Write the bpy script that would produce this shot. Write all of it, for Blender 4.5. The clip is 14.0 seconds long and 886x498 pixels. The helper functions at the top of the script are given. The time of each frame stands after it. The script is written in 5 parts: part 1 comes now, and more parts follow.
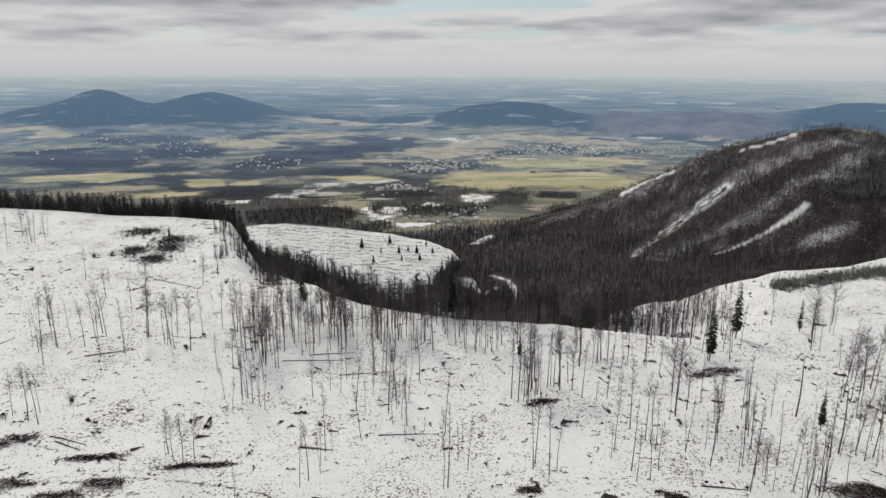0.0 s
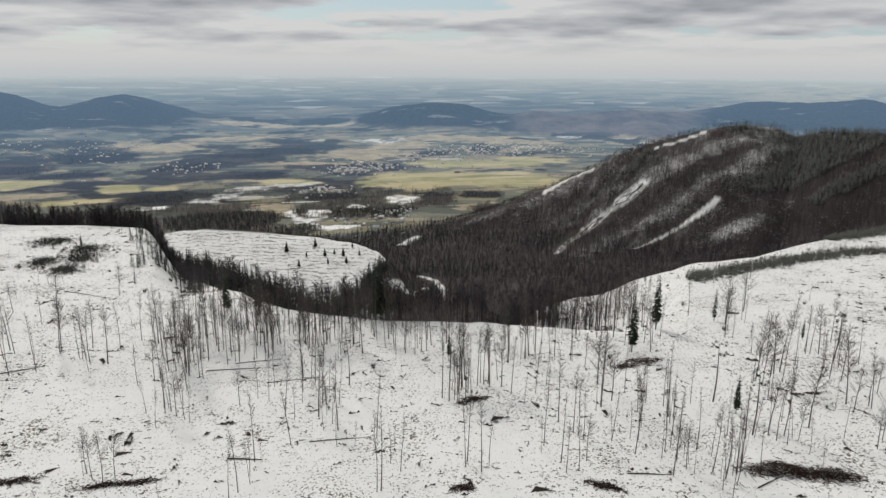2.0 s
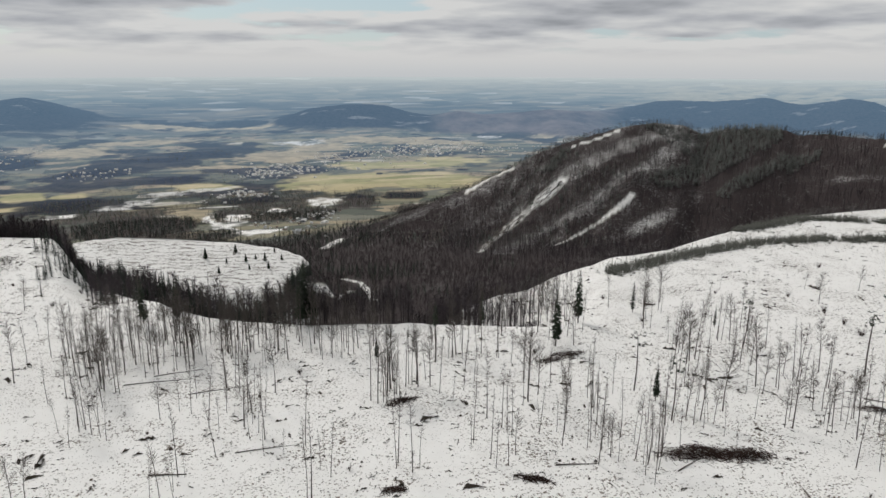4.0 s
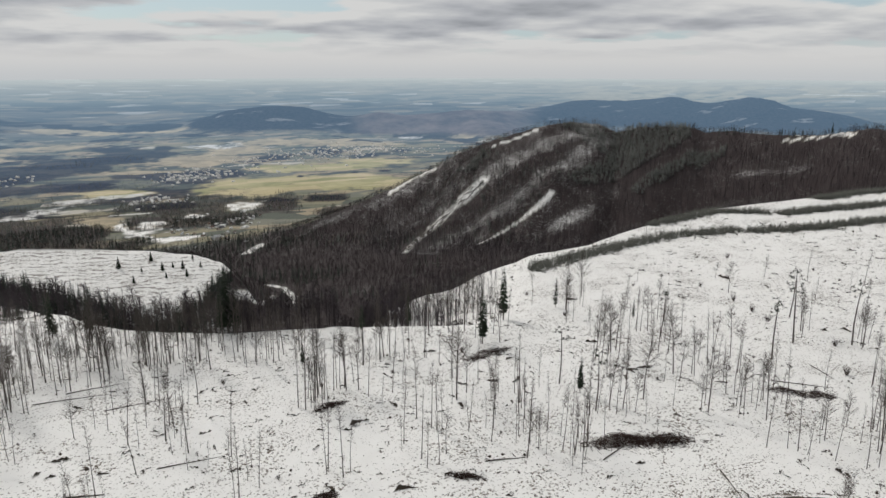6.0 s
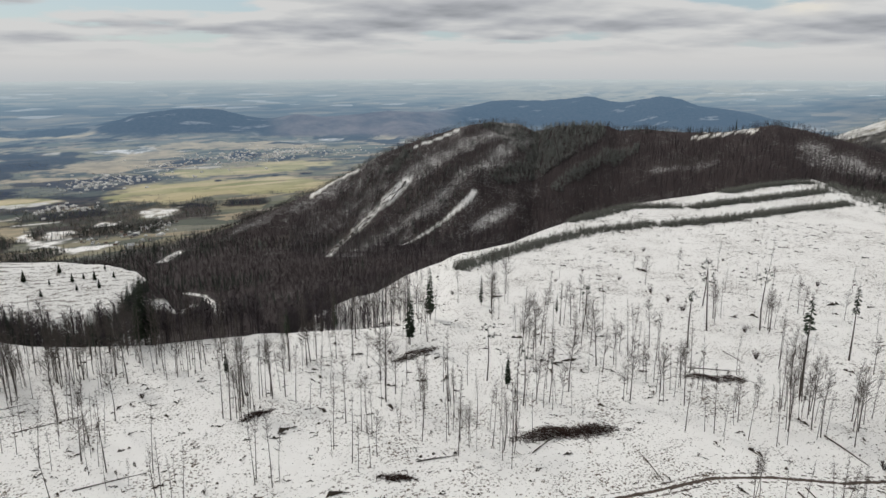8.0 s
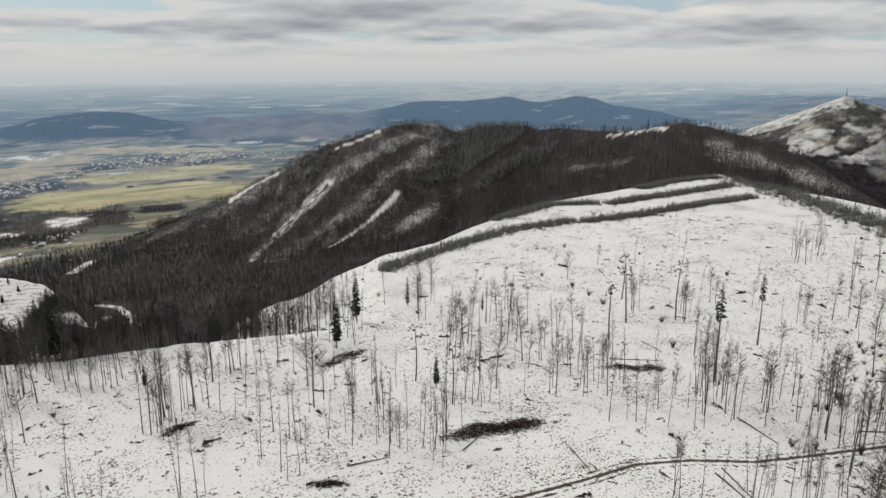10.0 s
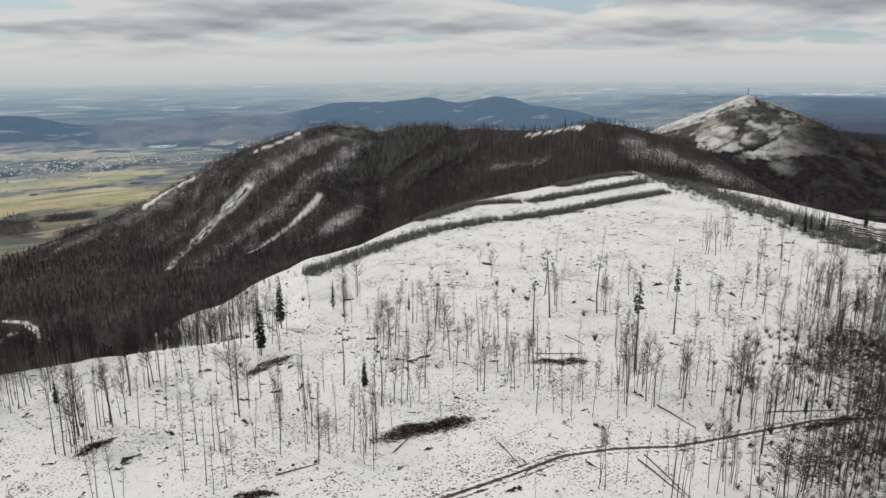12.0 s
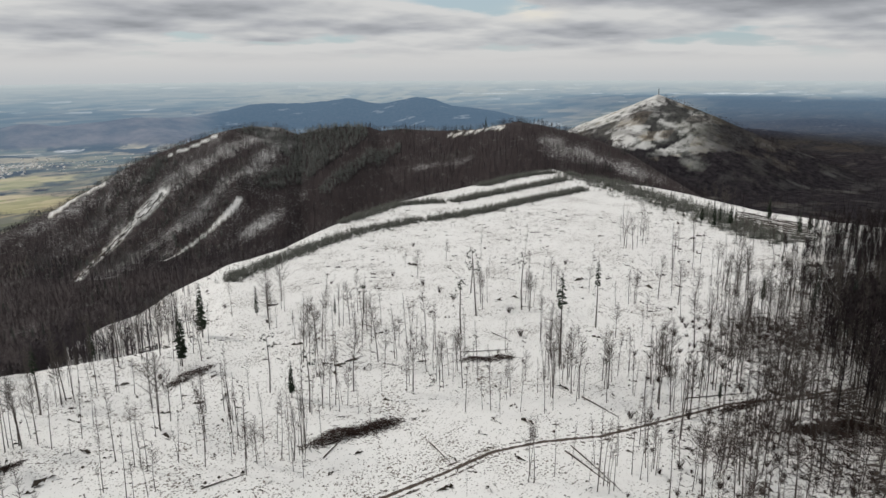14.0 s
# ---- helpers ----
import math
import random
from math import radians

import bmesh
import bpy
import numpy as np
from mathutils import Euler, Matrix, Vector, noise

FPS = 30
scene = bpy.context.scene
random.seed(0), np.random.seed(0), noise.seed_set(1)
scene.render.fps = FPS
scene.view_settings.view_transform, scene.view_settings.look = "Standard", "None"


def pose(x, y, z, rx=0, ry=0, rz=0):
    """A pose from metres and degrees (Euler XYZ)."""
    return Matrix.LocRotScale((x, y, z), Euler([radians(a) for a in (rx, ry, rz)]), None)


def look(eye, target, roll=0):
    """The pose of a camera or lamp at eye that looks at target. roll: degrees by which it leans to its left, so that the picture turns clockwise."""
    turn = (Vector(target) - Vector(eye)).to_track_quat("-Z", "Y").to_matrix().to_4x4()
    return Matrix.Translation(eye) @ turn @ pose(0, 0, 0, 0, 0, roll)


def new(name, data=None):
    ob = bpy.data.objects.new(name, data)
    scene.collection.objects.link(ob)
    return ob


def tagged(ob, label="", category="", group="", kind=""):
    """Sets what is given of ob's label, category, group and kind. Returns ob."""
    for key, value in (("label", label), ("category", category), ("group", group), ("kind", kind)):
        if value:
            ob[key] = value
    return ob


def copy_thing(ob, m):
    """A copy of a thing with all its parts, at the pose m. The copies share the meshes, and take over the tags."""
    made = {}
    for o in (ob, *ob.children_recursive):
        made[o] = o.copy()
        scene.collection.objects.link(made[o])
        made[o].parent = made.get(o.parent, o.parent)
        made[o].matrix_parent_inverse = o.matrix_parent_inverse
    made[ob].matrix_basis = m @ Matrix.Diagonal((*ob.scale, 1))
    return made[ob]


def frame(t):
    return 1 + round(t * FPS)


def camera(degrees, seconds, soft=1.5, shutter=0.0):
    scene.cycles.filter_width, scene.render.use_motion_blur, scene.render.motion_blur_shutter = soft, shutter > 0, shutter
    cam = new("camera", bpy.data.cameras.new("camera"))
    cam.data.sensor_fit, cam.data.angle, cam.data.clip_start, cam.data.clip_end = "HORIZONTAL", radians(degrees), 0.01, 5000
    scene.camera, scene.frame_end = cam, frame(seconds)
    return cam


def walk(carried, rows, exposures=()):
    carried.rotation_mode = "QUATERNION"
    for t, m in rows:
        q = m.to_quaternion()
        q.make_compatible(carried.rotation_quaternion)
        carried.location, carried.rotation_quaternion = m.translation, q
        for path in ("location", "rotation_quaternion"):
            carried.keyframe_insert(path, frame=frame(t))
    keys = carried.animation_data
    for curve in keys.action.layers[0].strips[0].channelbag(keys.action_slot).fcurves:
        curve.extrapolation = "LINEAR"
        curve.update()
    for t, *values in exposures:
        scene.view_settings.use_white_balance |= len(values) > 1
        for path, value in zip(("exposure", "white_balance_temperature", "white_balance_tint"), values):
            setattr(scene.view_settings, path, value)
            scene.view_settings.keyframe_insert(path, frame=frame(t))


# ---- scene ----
cam = camera(64.23, 14.0, soft=1.5)

# the drone hovers 65 m over the hill and turns to the right: seconds, tilt, lean, turn
PATH = [
    (0.0, 75.070, -0.256, 0.068),
    (0.5, 75.097, -0.256, -1.166),
    (1.0, 75.123, -0.253, -2.844),
    (1.5, 75.149, -0.246, -4.486),
    (2.0, 75.174, -0.235, -6.072),
    (2.5, 75.198, -0.221, -7.659),
    (3.0, 75.222, -0.204, -9.246),
    (5.5, 75.330, -0.088, -17.183),
    (6.0, 75.349, -0.061, -18.765),
    (6.5, 75.368, -0.032, -20.344),
    (7.0, 75.386, -0.004, -21.924),
    (7.5, 75.403, 0.024, -23.505),
    (8.0, 75.419, 0.052, -25.088),
    (10.5, 75.488, 0.176, -32.986),
    (11.0, 75.499, 0.196, -34.559),
    (11.5, 75.509, 0.212, -36.144),
    (12.0, 75.518, 0.226, -37.727),
    (12.5, 75.527, 0.237, -39.295),
    (13.0, 75.534, 0.244, -40.868),
    (13.5, 75.541, 0.247, -42.450),
    (14.0, 75.547, 0.245, -43.998),
]
EYE = (0.0, 0.0, 65.0)
walk(cam, [(t, pose(*EYE, *turn)) for t, *turn in PATH])

# ---- world, sun, exposure ----
SUN_TURN, SUN_HEIGHT = radians(-24), radians(38)     # bearing from +y to the right, height

CLOUD_BANKS = [(3.5, 0.080, 7.5, 0.030, -0.26), (46.5, 0.088, 3.6, 0.020, -0.24), (-20, 0.078, 12, 0.020, 0.16), (14, 0.082, 5, 0.016, 0.10), (27, 0.072, 10, 0.020, 0.18),
               (68, 0.092, 14, 0.022, 0.50), (56, 0.088, 3, 0.014, 0.18), (42, 0.056, 8, 0.010, 0.09)]     # bearing, height, half sizes, thicker or thinner


def build_world():
    w = bpy.data.worlds.new("world")
    scene.world = w
    w.use_nodes = True
    nt = w.node_tree
    nt.nodes.clear()
    add, join = nt.nodes.new, nt.links.new
    out, bg = add("ShaderNodeOutputWorld"), add("ShaderNodeBackground")
    sky = add("ShaderNodeTexSky")
    sky.sky_type, sky.sun_disc = "NISHITA", False
    sky.sun_elevation, sky.sun_rotation = SUN_HEIGHT, SUN_TURN
    sky.dust_density, sky.ozone_density = 0.6, 3.0
    def put(socket, v):
        if isinstance(v, bpy.types.NodeSocket):
            join(v, socket)
        else:
            socket.default_value = v

    def calc(op, a, b=0.0, c=0.0, clamp=False):
        n = add("ShaderNodeMath")
        n.operation, n.use_clamp = op, clamp
        for k, v in enumerate((a, b, c)):
            put(n.inputs[k], v)
        return n.outputs[0]

    def mixed(fac, a, b):
        n = add("ShaderNodeMix")
        n.data_type = "RGBA"
        put(n.inputs["Factor"], fac)
        put(n.inputs["A"], a if isinstance(a, bpy.types.NodeSocket) else (*a, 1))
        put(n.inputs["B"], b if isinstance(b, bpy.types.NodeSocket) else (*b, 1))
        return n.outputs["Result"]

    def step(v, lo, hi):
        n = add("ShaderNodeMapRange")
        n.interpolation_type = "SMOOTHSTEP"
        put(n.inputs["Value"], v)
        n.inputs["From Min"].default_value, n.inputs["From Max"].default_value = lo, hi
        return n.outputs["Result"]

    def cloud(vector, scale, detail, rough):
        n = add("ShaderNodeTexNoise")
        put(n.inputs["Vector"], vector)
        n.inputs["Scale"].default_value, n.inputs["Detail"].default_value, n.inputs["Roughness"].default_value = scale, detail, rough
        return n.outputs["Fac"]

    # clouds lie in a flat layer, so they draw together towards the horizon
    sep = add("ShaderNodeSeparateXYZ")
    join(add("ShaderNodeTexCoord").outputs["Generated"], sep.inputs[0])
    x, y, z = sep.outputs
    deep = calc("ADD", calc("MAXIMUM", z, 0.0), 0.12)

    def layer(push, shift):
        n = add("ShaderNodeCombineXYZ")
        put(n.inputs[0], calc("MULTIPLY_ADD", calc("DIVIDE", x, deep), push, shift))
        put(n.inputs[1], calc("MULTIPLY", calc("DIVIDE", y, deep), push))
        return n.outputs[0]

    turn = calc("ARCTAN2", x, y)

    def bank(at, high, wide, tall, much):
        """A thicker or thinner part of the cloud layer: bearing, height, half sizes."""
        u = calc("DIVIDE", calc("SUBTRACT", turn, radians(at)), radians(wide))
        v = calc("DIVIDE", calc("SUBTRACT", z, high), tall)
        q = calc("MULTIPLY_ADD", u, u, calc("MULTIPLY", v, v))
        return calc("MULTIPLY", calc("EXPONENT", calc("MULTIPLY", q, -1.0)), much)

    thick = cloud(layer(1.0, 3.7), 1.0, 6.0, 0.47)
    above = cloud(layer(0.955, 3.7), 1.0, 6.0, 0.47)
    wisps = cloud(layer(1.0, -8.0), 2.6, 6.0, 0.55)
    banks = 0.0
    for row in CLOUD_BANKS:
        banks = calc("ADD", bank(*row), banks)
    dense = calc("ADD", calc("MULTIPLY_ADD", wisps, 0.20, calc("ADD", thick, -0.10)), banks)
    tops = calc("MULTIPLY", calc("SUBTRACT", thick, above), 1.6)
    tone = add("ShaderNodeValToRGB")
    e = tone.color_ramp.elements
    e[0].position, e[0].color = 0.40, (0.75, 0.752, 0.745, 1)
    e[1].position, e[1].color = 0.98, (0.27, 0.28, 0.31, 1)
    for at, col in ((0.54, (0.615, 0.627, 0.64)), (0.67, (0.495, 0.51, 0.54)), (0.80, (0.385, 0.402, 0.43))):
        e.new(at).color = (*col, 1)
    put(tone.inputs["Fac"], calc("SUBTRACT", dense, tops))
    gain = add("ShaderNodeVectorMath")
    gain.operation = "SCALE"
    join(sky.outputs["Color"], gain.inputs[0])
    gain.inputs["Scale"].default_value = 0.12
    blue = mixed(0.75, gain.outputs[0], (0.50, 0.61, 0.67))
    clouds = mixed(step(dense, 0.33, 0.44), blue, tone.outputs["Color"])
    puff = calc("MULTIPLY", bank(51.2, 0.071, 1.6, 0.010, 1.6), step(wisps, 0.36, 0.56), clamp=True)
    clouds = mixed(puff, clouds, (0.86, 0.83, 0.76))
    # the low sky is one pale veil
    both = mixed(step(z, 0.002, 0.038), mixed(step(z, -0.022, 0.012), (0.61, 0.635, 0.655), (0.725, 0.722, 0.715)), clouds)
    join(both, bg.inputs["Color"])
    bg.inputs["Strength"].default_value = 1.0
    join(bg.outputs[0], out.inputs[0])


build_world()
sun = new("sun", bpy.data.lights.new("sun", "SUN"))
sun.data.energy, sun.data.angle, sun.data.color = 2.0, radians(12), (1.0, 0.96, 0.915)
_d = Vector((math.sin(SUN_TURN) * math.cos(SUN_HEIGHT), math.cos(SUN_TURN) * math.cos(SUN_HEIGHT), math.sin(SUN_HEIGHT)))
sun.matrix_world = look(_d * 300, (0, 0, 0))
scene.view_settings.exposure = -0.23

# ---- materials ----
class Nodes:
    """Short hand for a node material with one Principled shader."""

    def __init__(self, name, rough=0.9, gloss=0.2):
        self.mat = bpy.data.materials.new(name)
        self.mat.use_nodes = True
        self.nt = self.mat.node_tree
        self.bsdf = self.nt.nodes["Principled BSDF"]
        self.bsdf.inputs["Roughness"].default_value = rough
        self.bsdf.inputs["Specular IOR Level"].default_value = gloss
        self.co = self.nt.nodes.new("ShaderNodeTexCoord").outputs["Object"]

    def put(self, socket, value):
        if isinstance(value, bpy.types.NodeSocket):
            self.nt.links.new(value, socket)
        elif isinstance(value, (tuple, list)) and len(value) == 3 and len(socket.default_value) == 4:
            socket.default_value = (*value, 1)
        else:
            socket.default_value = value

    def math(self, op, a, b=0.0, c=0.0, clamp=False):
        n = self.nt.nodes.new("ShaderNodeMath")
        n.operation, n.use_clamp = op, clamp
        for k, v in enumerate((a, b, c)):
            self.put(n.inputs[k], v)
        return n.outputs[0]

    def stretch(self, scale, turn=0.0, vector=None):
        n = self.nt.nodes.new("ShaderNodeMapping")
        self.put(n.inputs["Vector"], vector or self.co)
        n.inputs["Scale"].default_value, n.inputs["Rotation"].default_value = scale, (0, 0, radians(turn))
        return n.outputs[0]

    def noise(self, scale, detail=3.0, rough=0.55, vector=None):
        n = self.nt.nodes.new("ShaderNodeTexNoise")
        self.put(n.inputs["Vector"], vector or self.co)
        n.inputs["Scale"].default_value, n.inputs["Detail"].default_value, n.inputs["Roughness"].default_value = scale, detail, rough
        return n.outputs["Fac"]

    def cells(self, scale, vector=None):
        n = self.nt.nodes.new("ShaderNodeTexVoronoi")
        self.put(n.inputs["Vector"], vector or self.co)
        n.inputs["Scale"].default_value = scale
        sep = self.nt.nodes.new("ShaderNodeSeparateColor")
        self.put(sep.inputs[0], n.outputs["Color"])
        return sep.outputs[0]

    def ramp(self, fac, *stops, hard=False):
        n = self.nt.nodes.new("ShaderNodeValToRGB")
        e = n.color_ramp.elements
        n.color_ramp.interpolation = "CONSTANT" if hard else "LINEAR"
        while len(e) < len(stops):
            e.new(0.5)
        for k, (at, col) in enumerate(stops):
            e[k].position = at
            e[k].color = (*col, 1) if isinstance(col, tuple) else (col, col, col, 1)
        self.put(n.inputs["Fac"], fac)
        return n.outputs["Color"]

    def mix(self, fac, a, b):
        n = self.nt.nodes.new("ShaderNodeMix")
        n.data_type = "RGBA"
        self.put(n.inputs["Factor"], fac)
        self.put(n.inputs["A"], a)
        self.put(n.inputs["B"], b)
        return n.outputs["Result"]

    def attr(self, name):
        n = self.nt.nodes.new("ShaderNodeAttribute")
        n.attribute_name = name
        return n.outputs["Fac"]

    def random(self, per_island=False):
        if per_island:
            return self.nt.nodes.new("ShaderNodeNewGeometry").outputs["Random Per Island"]
        return self.nt.nodes.new("ShaderNodeObjectInfo").outputs["Random"]

    def done(self, colour, bump=None, depth=0.1):
        self.put(self.bsdf.inputs["Base Color"], colour)
        if bump is not None:
            n = self.nt.nodes.new("ShaderNodeBump")
            n.inputs["Strength"].default_value, n.inputs["Distance"].default_value = 0.6, depth
            self.put(n.inputs["Height"], bump)
            self.put(self.bsdf.inputs["Normal"], n.outputs[0])
        return self.mat


def farmland(n):
    """Valley fields in strips, green meadow and straw-coloured stubble."""
    strip = n.cells(0.021, n.stretch((0.6, 1.3, 1), 24))
    farm = n.ramp(strip, (0.0, (0.10, 0.11, 0.09)), (0.28, (0.16, 0.165, 0.12)), (0.46, (0.24, 0.22, 0.15)), (0.62, (0.19, 0.19, 0.15)), (0.80, (0.32, 0.27, 0.19)), (0.965, (0.46, 0.43, 0.37)), hard=True)
    farm = n.mix(n.ramp(n.noise(0.02, 6, 0.72), (0.50, 0.0), (0.60, 0.85)), farm, (0.075, 0.082, 0.075))
    plots = n.ramp(n.cells(0.020, n.stretch((0.55, 1.5, 1), 15)), (0.0, (0.33, 0.31, 0.15)), (0.22, (0.20, 0.22, 0.085)), (0.40, (0.44, 0.37, 0.21)), (0.62, (0.27, 0.27, 0.12)), (0.80, (0.52, 0.44, 0.28)), (0.93, (0.17, 0.145, 0.10)), hard=True)
    grassy = n.mix(n.ramp(n.noise(0.012, 6, 0.65), (0.35, 0.15), (0.65, 0.65)), plots, (0.58, 0.50, 0.30))
    grassy = n.mix(n.ramp(n.noise(0.09, 5, 0.7), (0.40, 0.0), (0.75, 0.35)), grassy, (0.22, 0.20, 0.11))
    straw = n.mix(n.ramp(n.noise(0.022, 5, 0.65), (0.38, 0.0), (0.62, 1.0)), (0.43, 0.36, 0.245), (0.27, 0.235, 0.165))
    return farm, grassy, straw


def land_material():
    n = Nodes("land", 0.92, 0.15)
    snow, wood, meadow, tan, mud = (n.attr(k) for k in ("snow", "wood", "meadow", "tan", "mud"))
    # snow with tufts of dead grass, stones and bare spots showing through
    grain = n.noise(2.3, 3, 0.62)
    broad = n.noise(0.07, 4, 0.6)
    drift = n.noise(0.6, 3, 0.5, n.stretch((0.55, 1.6, 1), 20))
    thin = n.math("MULTIPLY_ADD", broad, 0.30, n.math("MULTIPLY_ADD", drift, 0.16, n.math("MULTIPLY", grain, 0.75)))
    speck = n.ramp(thin, (0.668, 0.0), (0.715, 1.0))
    white = n.mix(n.noise(0.25, 4, 0.6), (0.80, 0.785, 0.755), (0.89, 0.88, 0.855))
    grass = n.mix(n.noise(3.0, 2), (0.055, 0.045, 0.036), (0.20, 0.16, 0.12))
    snowy = n.mix(speck, white, grass)
    # leaf litter under the woods, snow lying between the trunks
    litter = n.mix(n.noise(0.9, 4, 0.6), (0.024, 0.018, 0.018), (0.068, 0.054, 0.053))
    lying = n.ramp(n.math("ADD", n.math("MULTIPLY_ADD", n.noise(0.75, 4, 0.65), 0.75, n.math("MULTIPLY", n.noise(0.05, 4, 0.6), 0.25)), n.math("MULTIPLY_ADD", snow, 0.36, -0.18)), (0.40, 0.0), (0.66, 1.0))
    floor = n.mix(lying, litter, white)
    farm, grassy, straw = farmland(n)
    base = n.mix(wood, farm, floor)
    base = n.mix(meadow, base, grassy)
    base = n.mix(tan, base, straw)
    open_snow = n.math("MULTIPLY", snow, n.math("SUBTRACT", 1.0, wood))
    wave = n.nt.nodes.new("ShaderNodeTexWave")
    wave.wave_type, wave.bands_direction = "BANDS", "Y"
    wave.inputs["Scale"].default_value, wave.inputs["Distortion"].default_value, wave.inputs["Detail"].default_value, wave.inputs["Detail Scale"].default_value = 0.075, 9.0, 4.0, 1.2
    n.put(wave.inputs["Vector"], n.stretch((1, 1, 1), -14))
    furrow = n.ramp(n.math("MULTIPLY", n.math("MULTIPLY_ADD", n.noise(0.45, 4, 0.65), 1.1, n.math("MULTIPLY", wave.outputs["Fac"], 0.42)), n.attr("rows")), (0.92, 0.0), (1.06, 0.75))
    base = n.mix(open_snow, base, n.mix(furrow, snowy, grass))
    soil = n.mix(n.noise(2.0, 4, 0.7), (0.035, 0.028, 0.024), (0.13, 0.10, 0.08))
    base = n.mix(n.ramp(n.math("MULTIPLY_ADD", n.noise(0.9, 4, 0.6), 0.85, n.math("MULTIPLY", mud, 0.75)), (0.82, 0.0), (0.92, 1.0)), base, soil)
    return n.done(base, n.math("MULTIPLY_ADD", grain, 0.5, n.noise(0.5, 3)), 0.35)


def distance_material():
    """The far valley, plain and hills: farmland and woods, a backdrop with blue haze painted in as a faint glow."""
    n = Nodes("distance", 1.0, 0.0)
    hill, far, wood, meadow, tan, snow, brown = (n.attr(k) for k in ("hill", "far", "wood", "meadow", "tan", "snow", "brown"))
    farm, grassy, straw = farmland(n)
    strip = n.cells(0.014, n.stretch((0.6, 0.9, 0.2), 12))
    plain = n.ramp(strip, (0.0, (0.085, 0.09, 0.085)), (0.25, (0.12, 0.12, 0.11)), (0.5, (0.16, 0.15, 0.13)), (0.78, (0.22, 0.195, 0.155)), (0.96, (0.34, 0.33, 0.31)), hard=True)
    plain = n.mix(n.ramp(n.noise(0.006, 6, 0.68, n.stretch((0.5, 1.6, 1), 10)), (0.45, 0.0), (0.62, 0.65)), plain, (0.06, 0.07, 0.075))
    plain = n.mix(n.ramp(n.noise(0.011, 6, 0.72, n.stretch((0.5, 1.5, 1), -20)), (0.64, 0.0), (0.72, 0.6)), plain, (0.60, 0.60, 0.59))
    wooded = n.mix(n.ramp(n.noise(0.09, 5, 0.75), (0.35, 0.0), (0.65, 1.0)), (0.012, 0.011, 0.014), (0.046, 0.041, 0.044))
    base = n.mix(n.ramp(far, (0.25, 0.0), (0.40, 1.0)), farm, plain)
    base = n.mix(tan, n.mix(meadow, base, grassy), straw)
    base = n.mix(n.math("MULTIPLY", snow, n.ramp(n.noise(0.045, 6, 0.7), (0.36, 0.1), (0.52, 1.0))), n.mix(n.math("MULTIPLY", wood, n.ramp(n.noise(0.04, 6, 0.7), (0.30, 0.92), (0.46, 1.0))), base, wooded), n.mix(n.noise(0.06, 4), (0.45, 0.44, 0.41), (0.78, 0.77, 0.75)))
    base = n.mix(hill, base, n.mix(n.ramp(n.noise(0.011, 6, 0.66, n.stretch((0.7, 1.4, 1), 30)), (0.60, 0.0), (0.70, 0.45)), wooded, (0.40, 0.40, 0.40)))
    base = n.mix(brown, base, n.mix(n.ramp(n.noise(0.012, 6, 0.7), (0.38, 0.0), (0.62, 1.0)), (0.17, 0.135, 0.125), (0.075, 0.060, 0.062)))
    # no real air here: haze is put in as blue emission growing with distance
    haze_glow = n.ramp(far, (0.0, 0.0), (0.10, (0.044, 0.066, 0.102)), (0.32, (0.082, 0.142, 0.212)), (0.60, (0.100, 0.178, 0.262)), (0.67, (0.155, 0.240, 0.318)), (0.88, (0.300, 0.365, 0.410)), (1.0, (0.460, 0.505, 0.515)))
    n.put(n.bsdf.inputs["Emission Color"], haze_glow)
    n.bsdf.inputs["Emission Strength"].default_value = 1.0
    # the base colour also fades to flat grey-blue, as haze would do
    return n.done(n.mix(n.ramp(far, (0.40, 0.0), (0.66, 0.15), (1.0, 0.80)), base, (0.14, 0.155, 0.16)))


def plain_material(name, a, b, scale, rough=0.85, gloss=0.2, island=False, deep=0.02):
    n = Nodes(name, rough, gloss)
    col = n.mix(n.noise(scale, 4, 0.6), a, b)
    dark = n.mix(0.45, col, tuple(0.45 * (u + v) * 0.5 for u, v in zip(a, b)))
    return n.done(n.mix(n.random(island), col, dark), n.noise(scale * 3, 3, 0.6), deep)


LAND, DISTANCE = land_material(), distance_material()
BARK = plain_material("bark", (0.050, 0.043, 0.038), (0.17, 0.148, 0.132), 1.5)
TWIG = plain_material("twig", (0.055, 0.044, 0.039), (0.13, 0.105, 0.093), 2.0)
NEEDLE = plain_material("needle", (0.012, 0.020, 0.012), (0.036, 0.050, 0.028), 1.2)
YOUNG_NEEDLE = plain_material("young_spruce", (0.080, 0.088, 0.078), (0.25, 0.258, 0.238), 0.05, island=True)
FAR_BARE = plain_material("bare_wood", (0.030, 0.024, 0.027), (0.088, 0.073, 0.079), 0.05, island=True)
POLE = plain_material("grey_stem", (0.065, 0.058, 0.058), (0.20, 0.185, 0.18), 0.05, island=True)
# ridge-foot shade put into the bare wood colour; edge and basin woods share it
SHADED_BARE = plain_material("valley_head_wood", (0.015, 0.011, 0.0115), (0.038, 0.028, 0.029), 0.05, island=True)
FAR_NEEDLE = plain_material("spruce_wood", (0.018, 0.026, 0.020), (0.062, 0.074, 0.060), 0.05, island=True)
# valley trees: haze and sunlight put into paler bark and needle colours
HAZED_BARE = plain_material("hazed_bare_wood", (0.11, 0.094, 0.080), (0.27, 0.235, 0.20), 0.05, island=True)
HAZED_NEEDLE = plain_material("hazed_spruce_wood", (0.048, 0.062, 0.054), (0.14, 0.155, 0.13), 0.05, island=True)

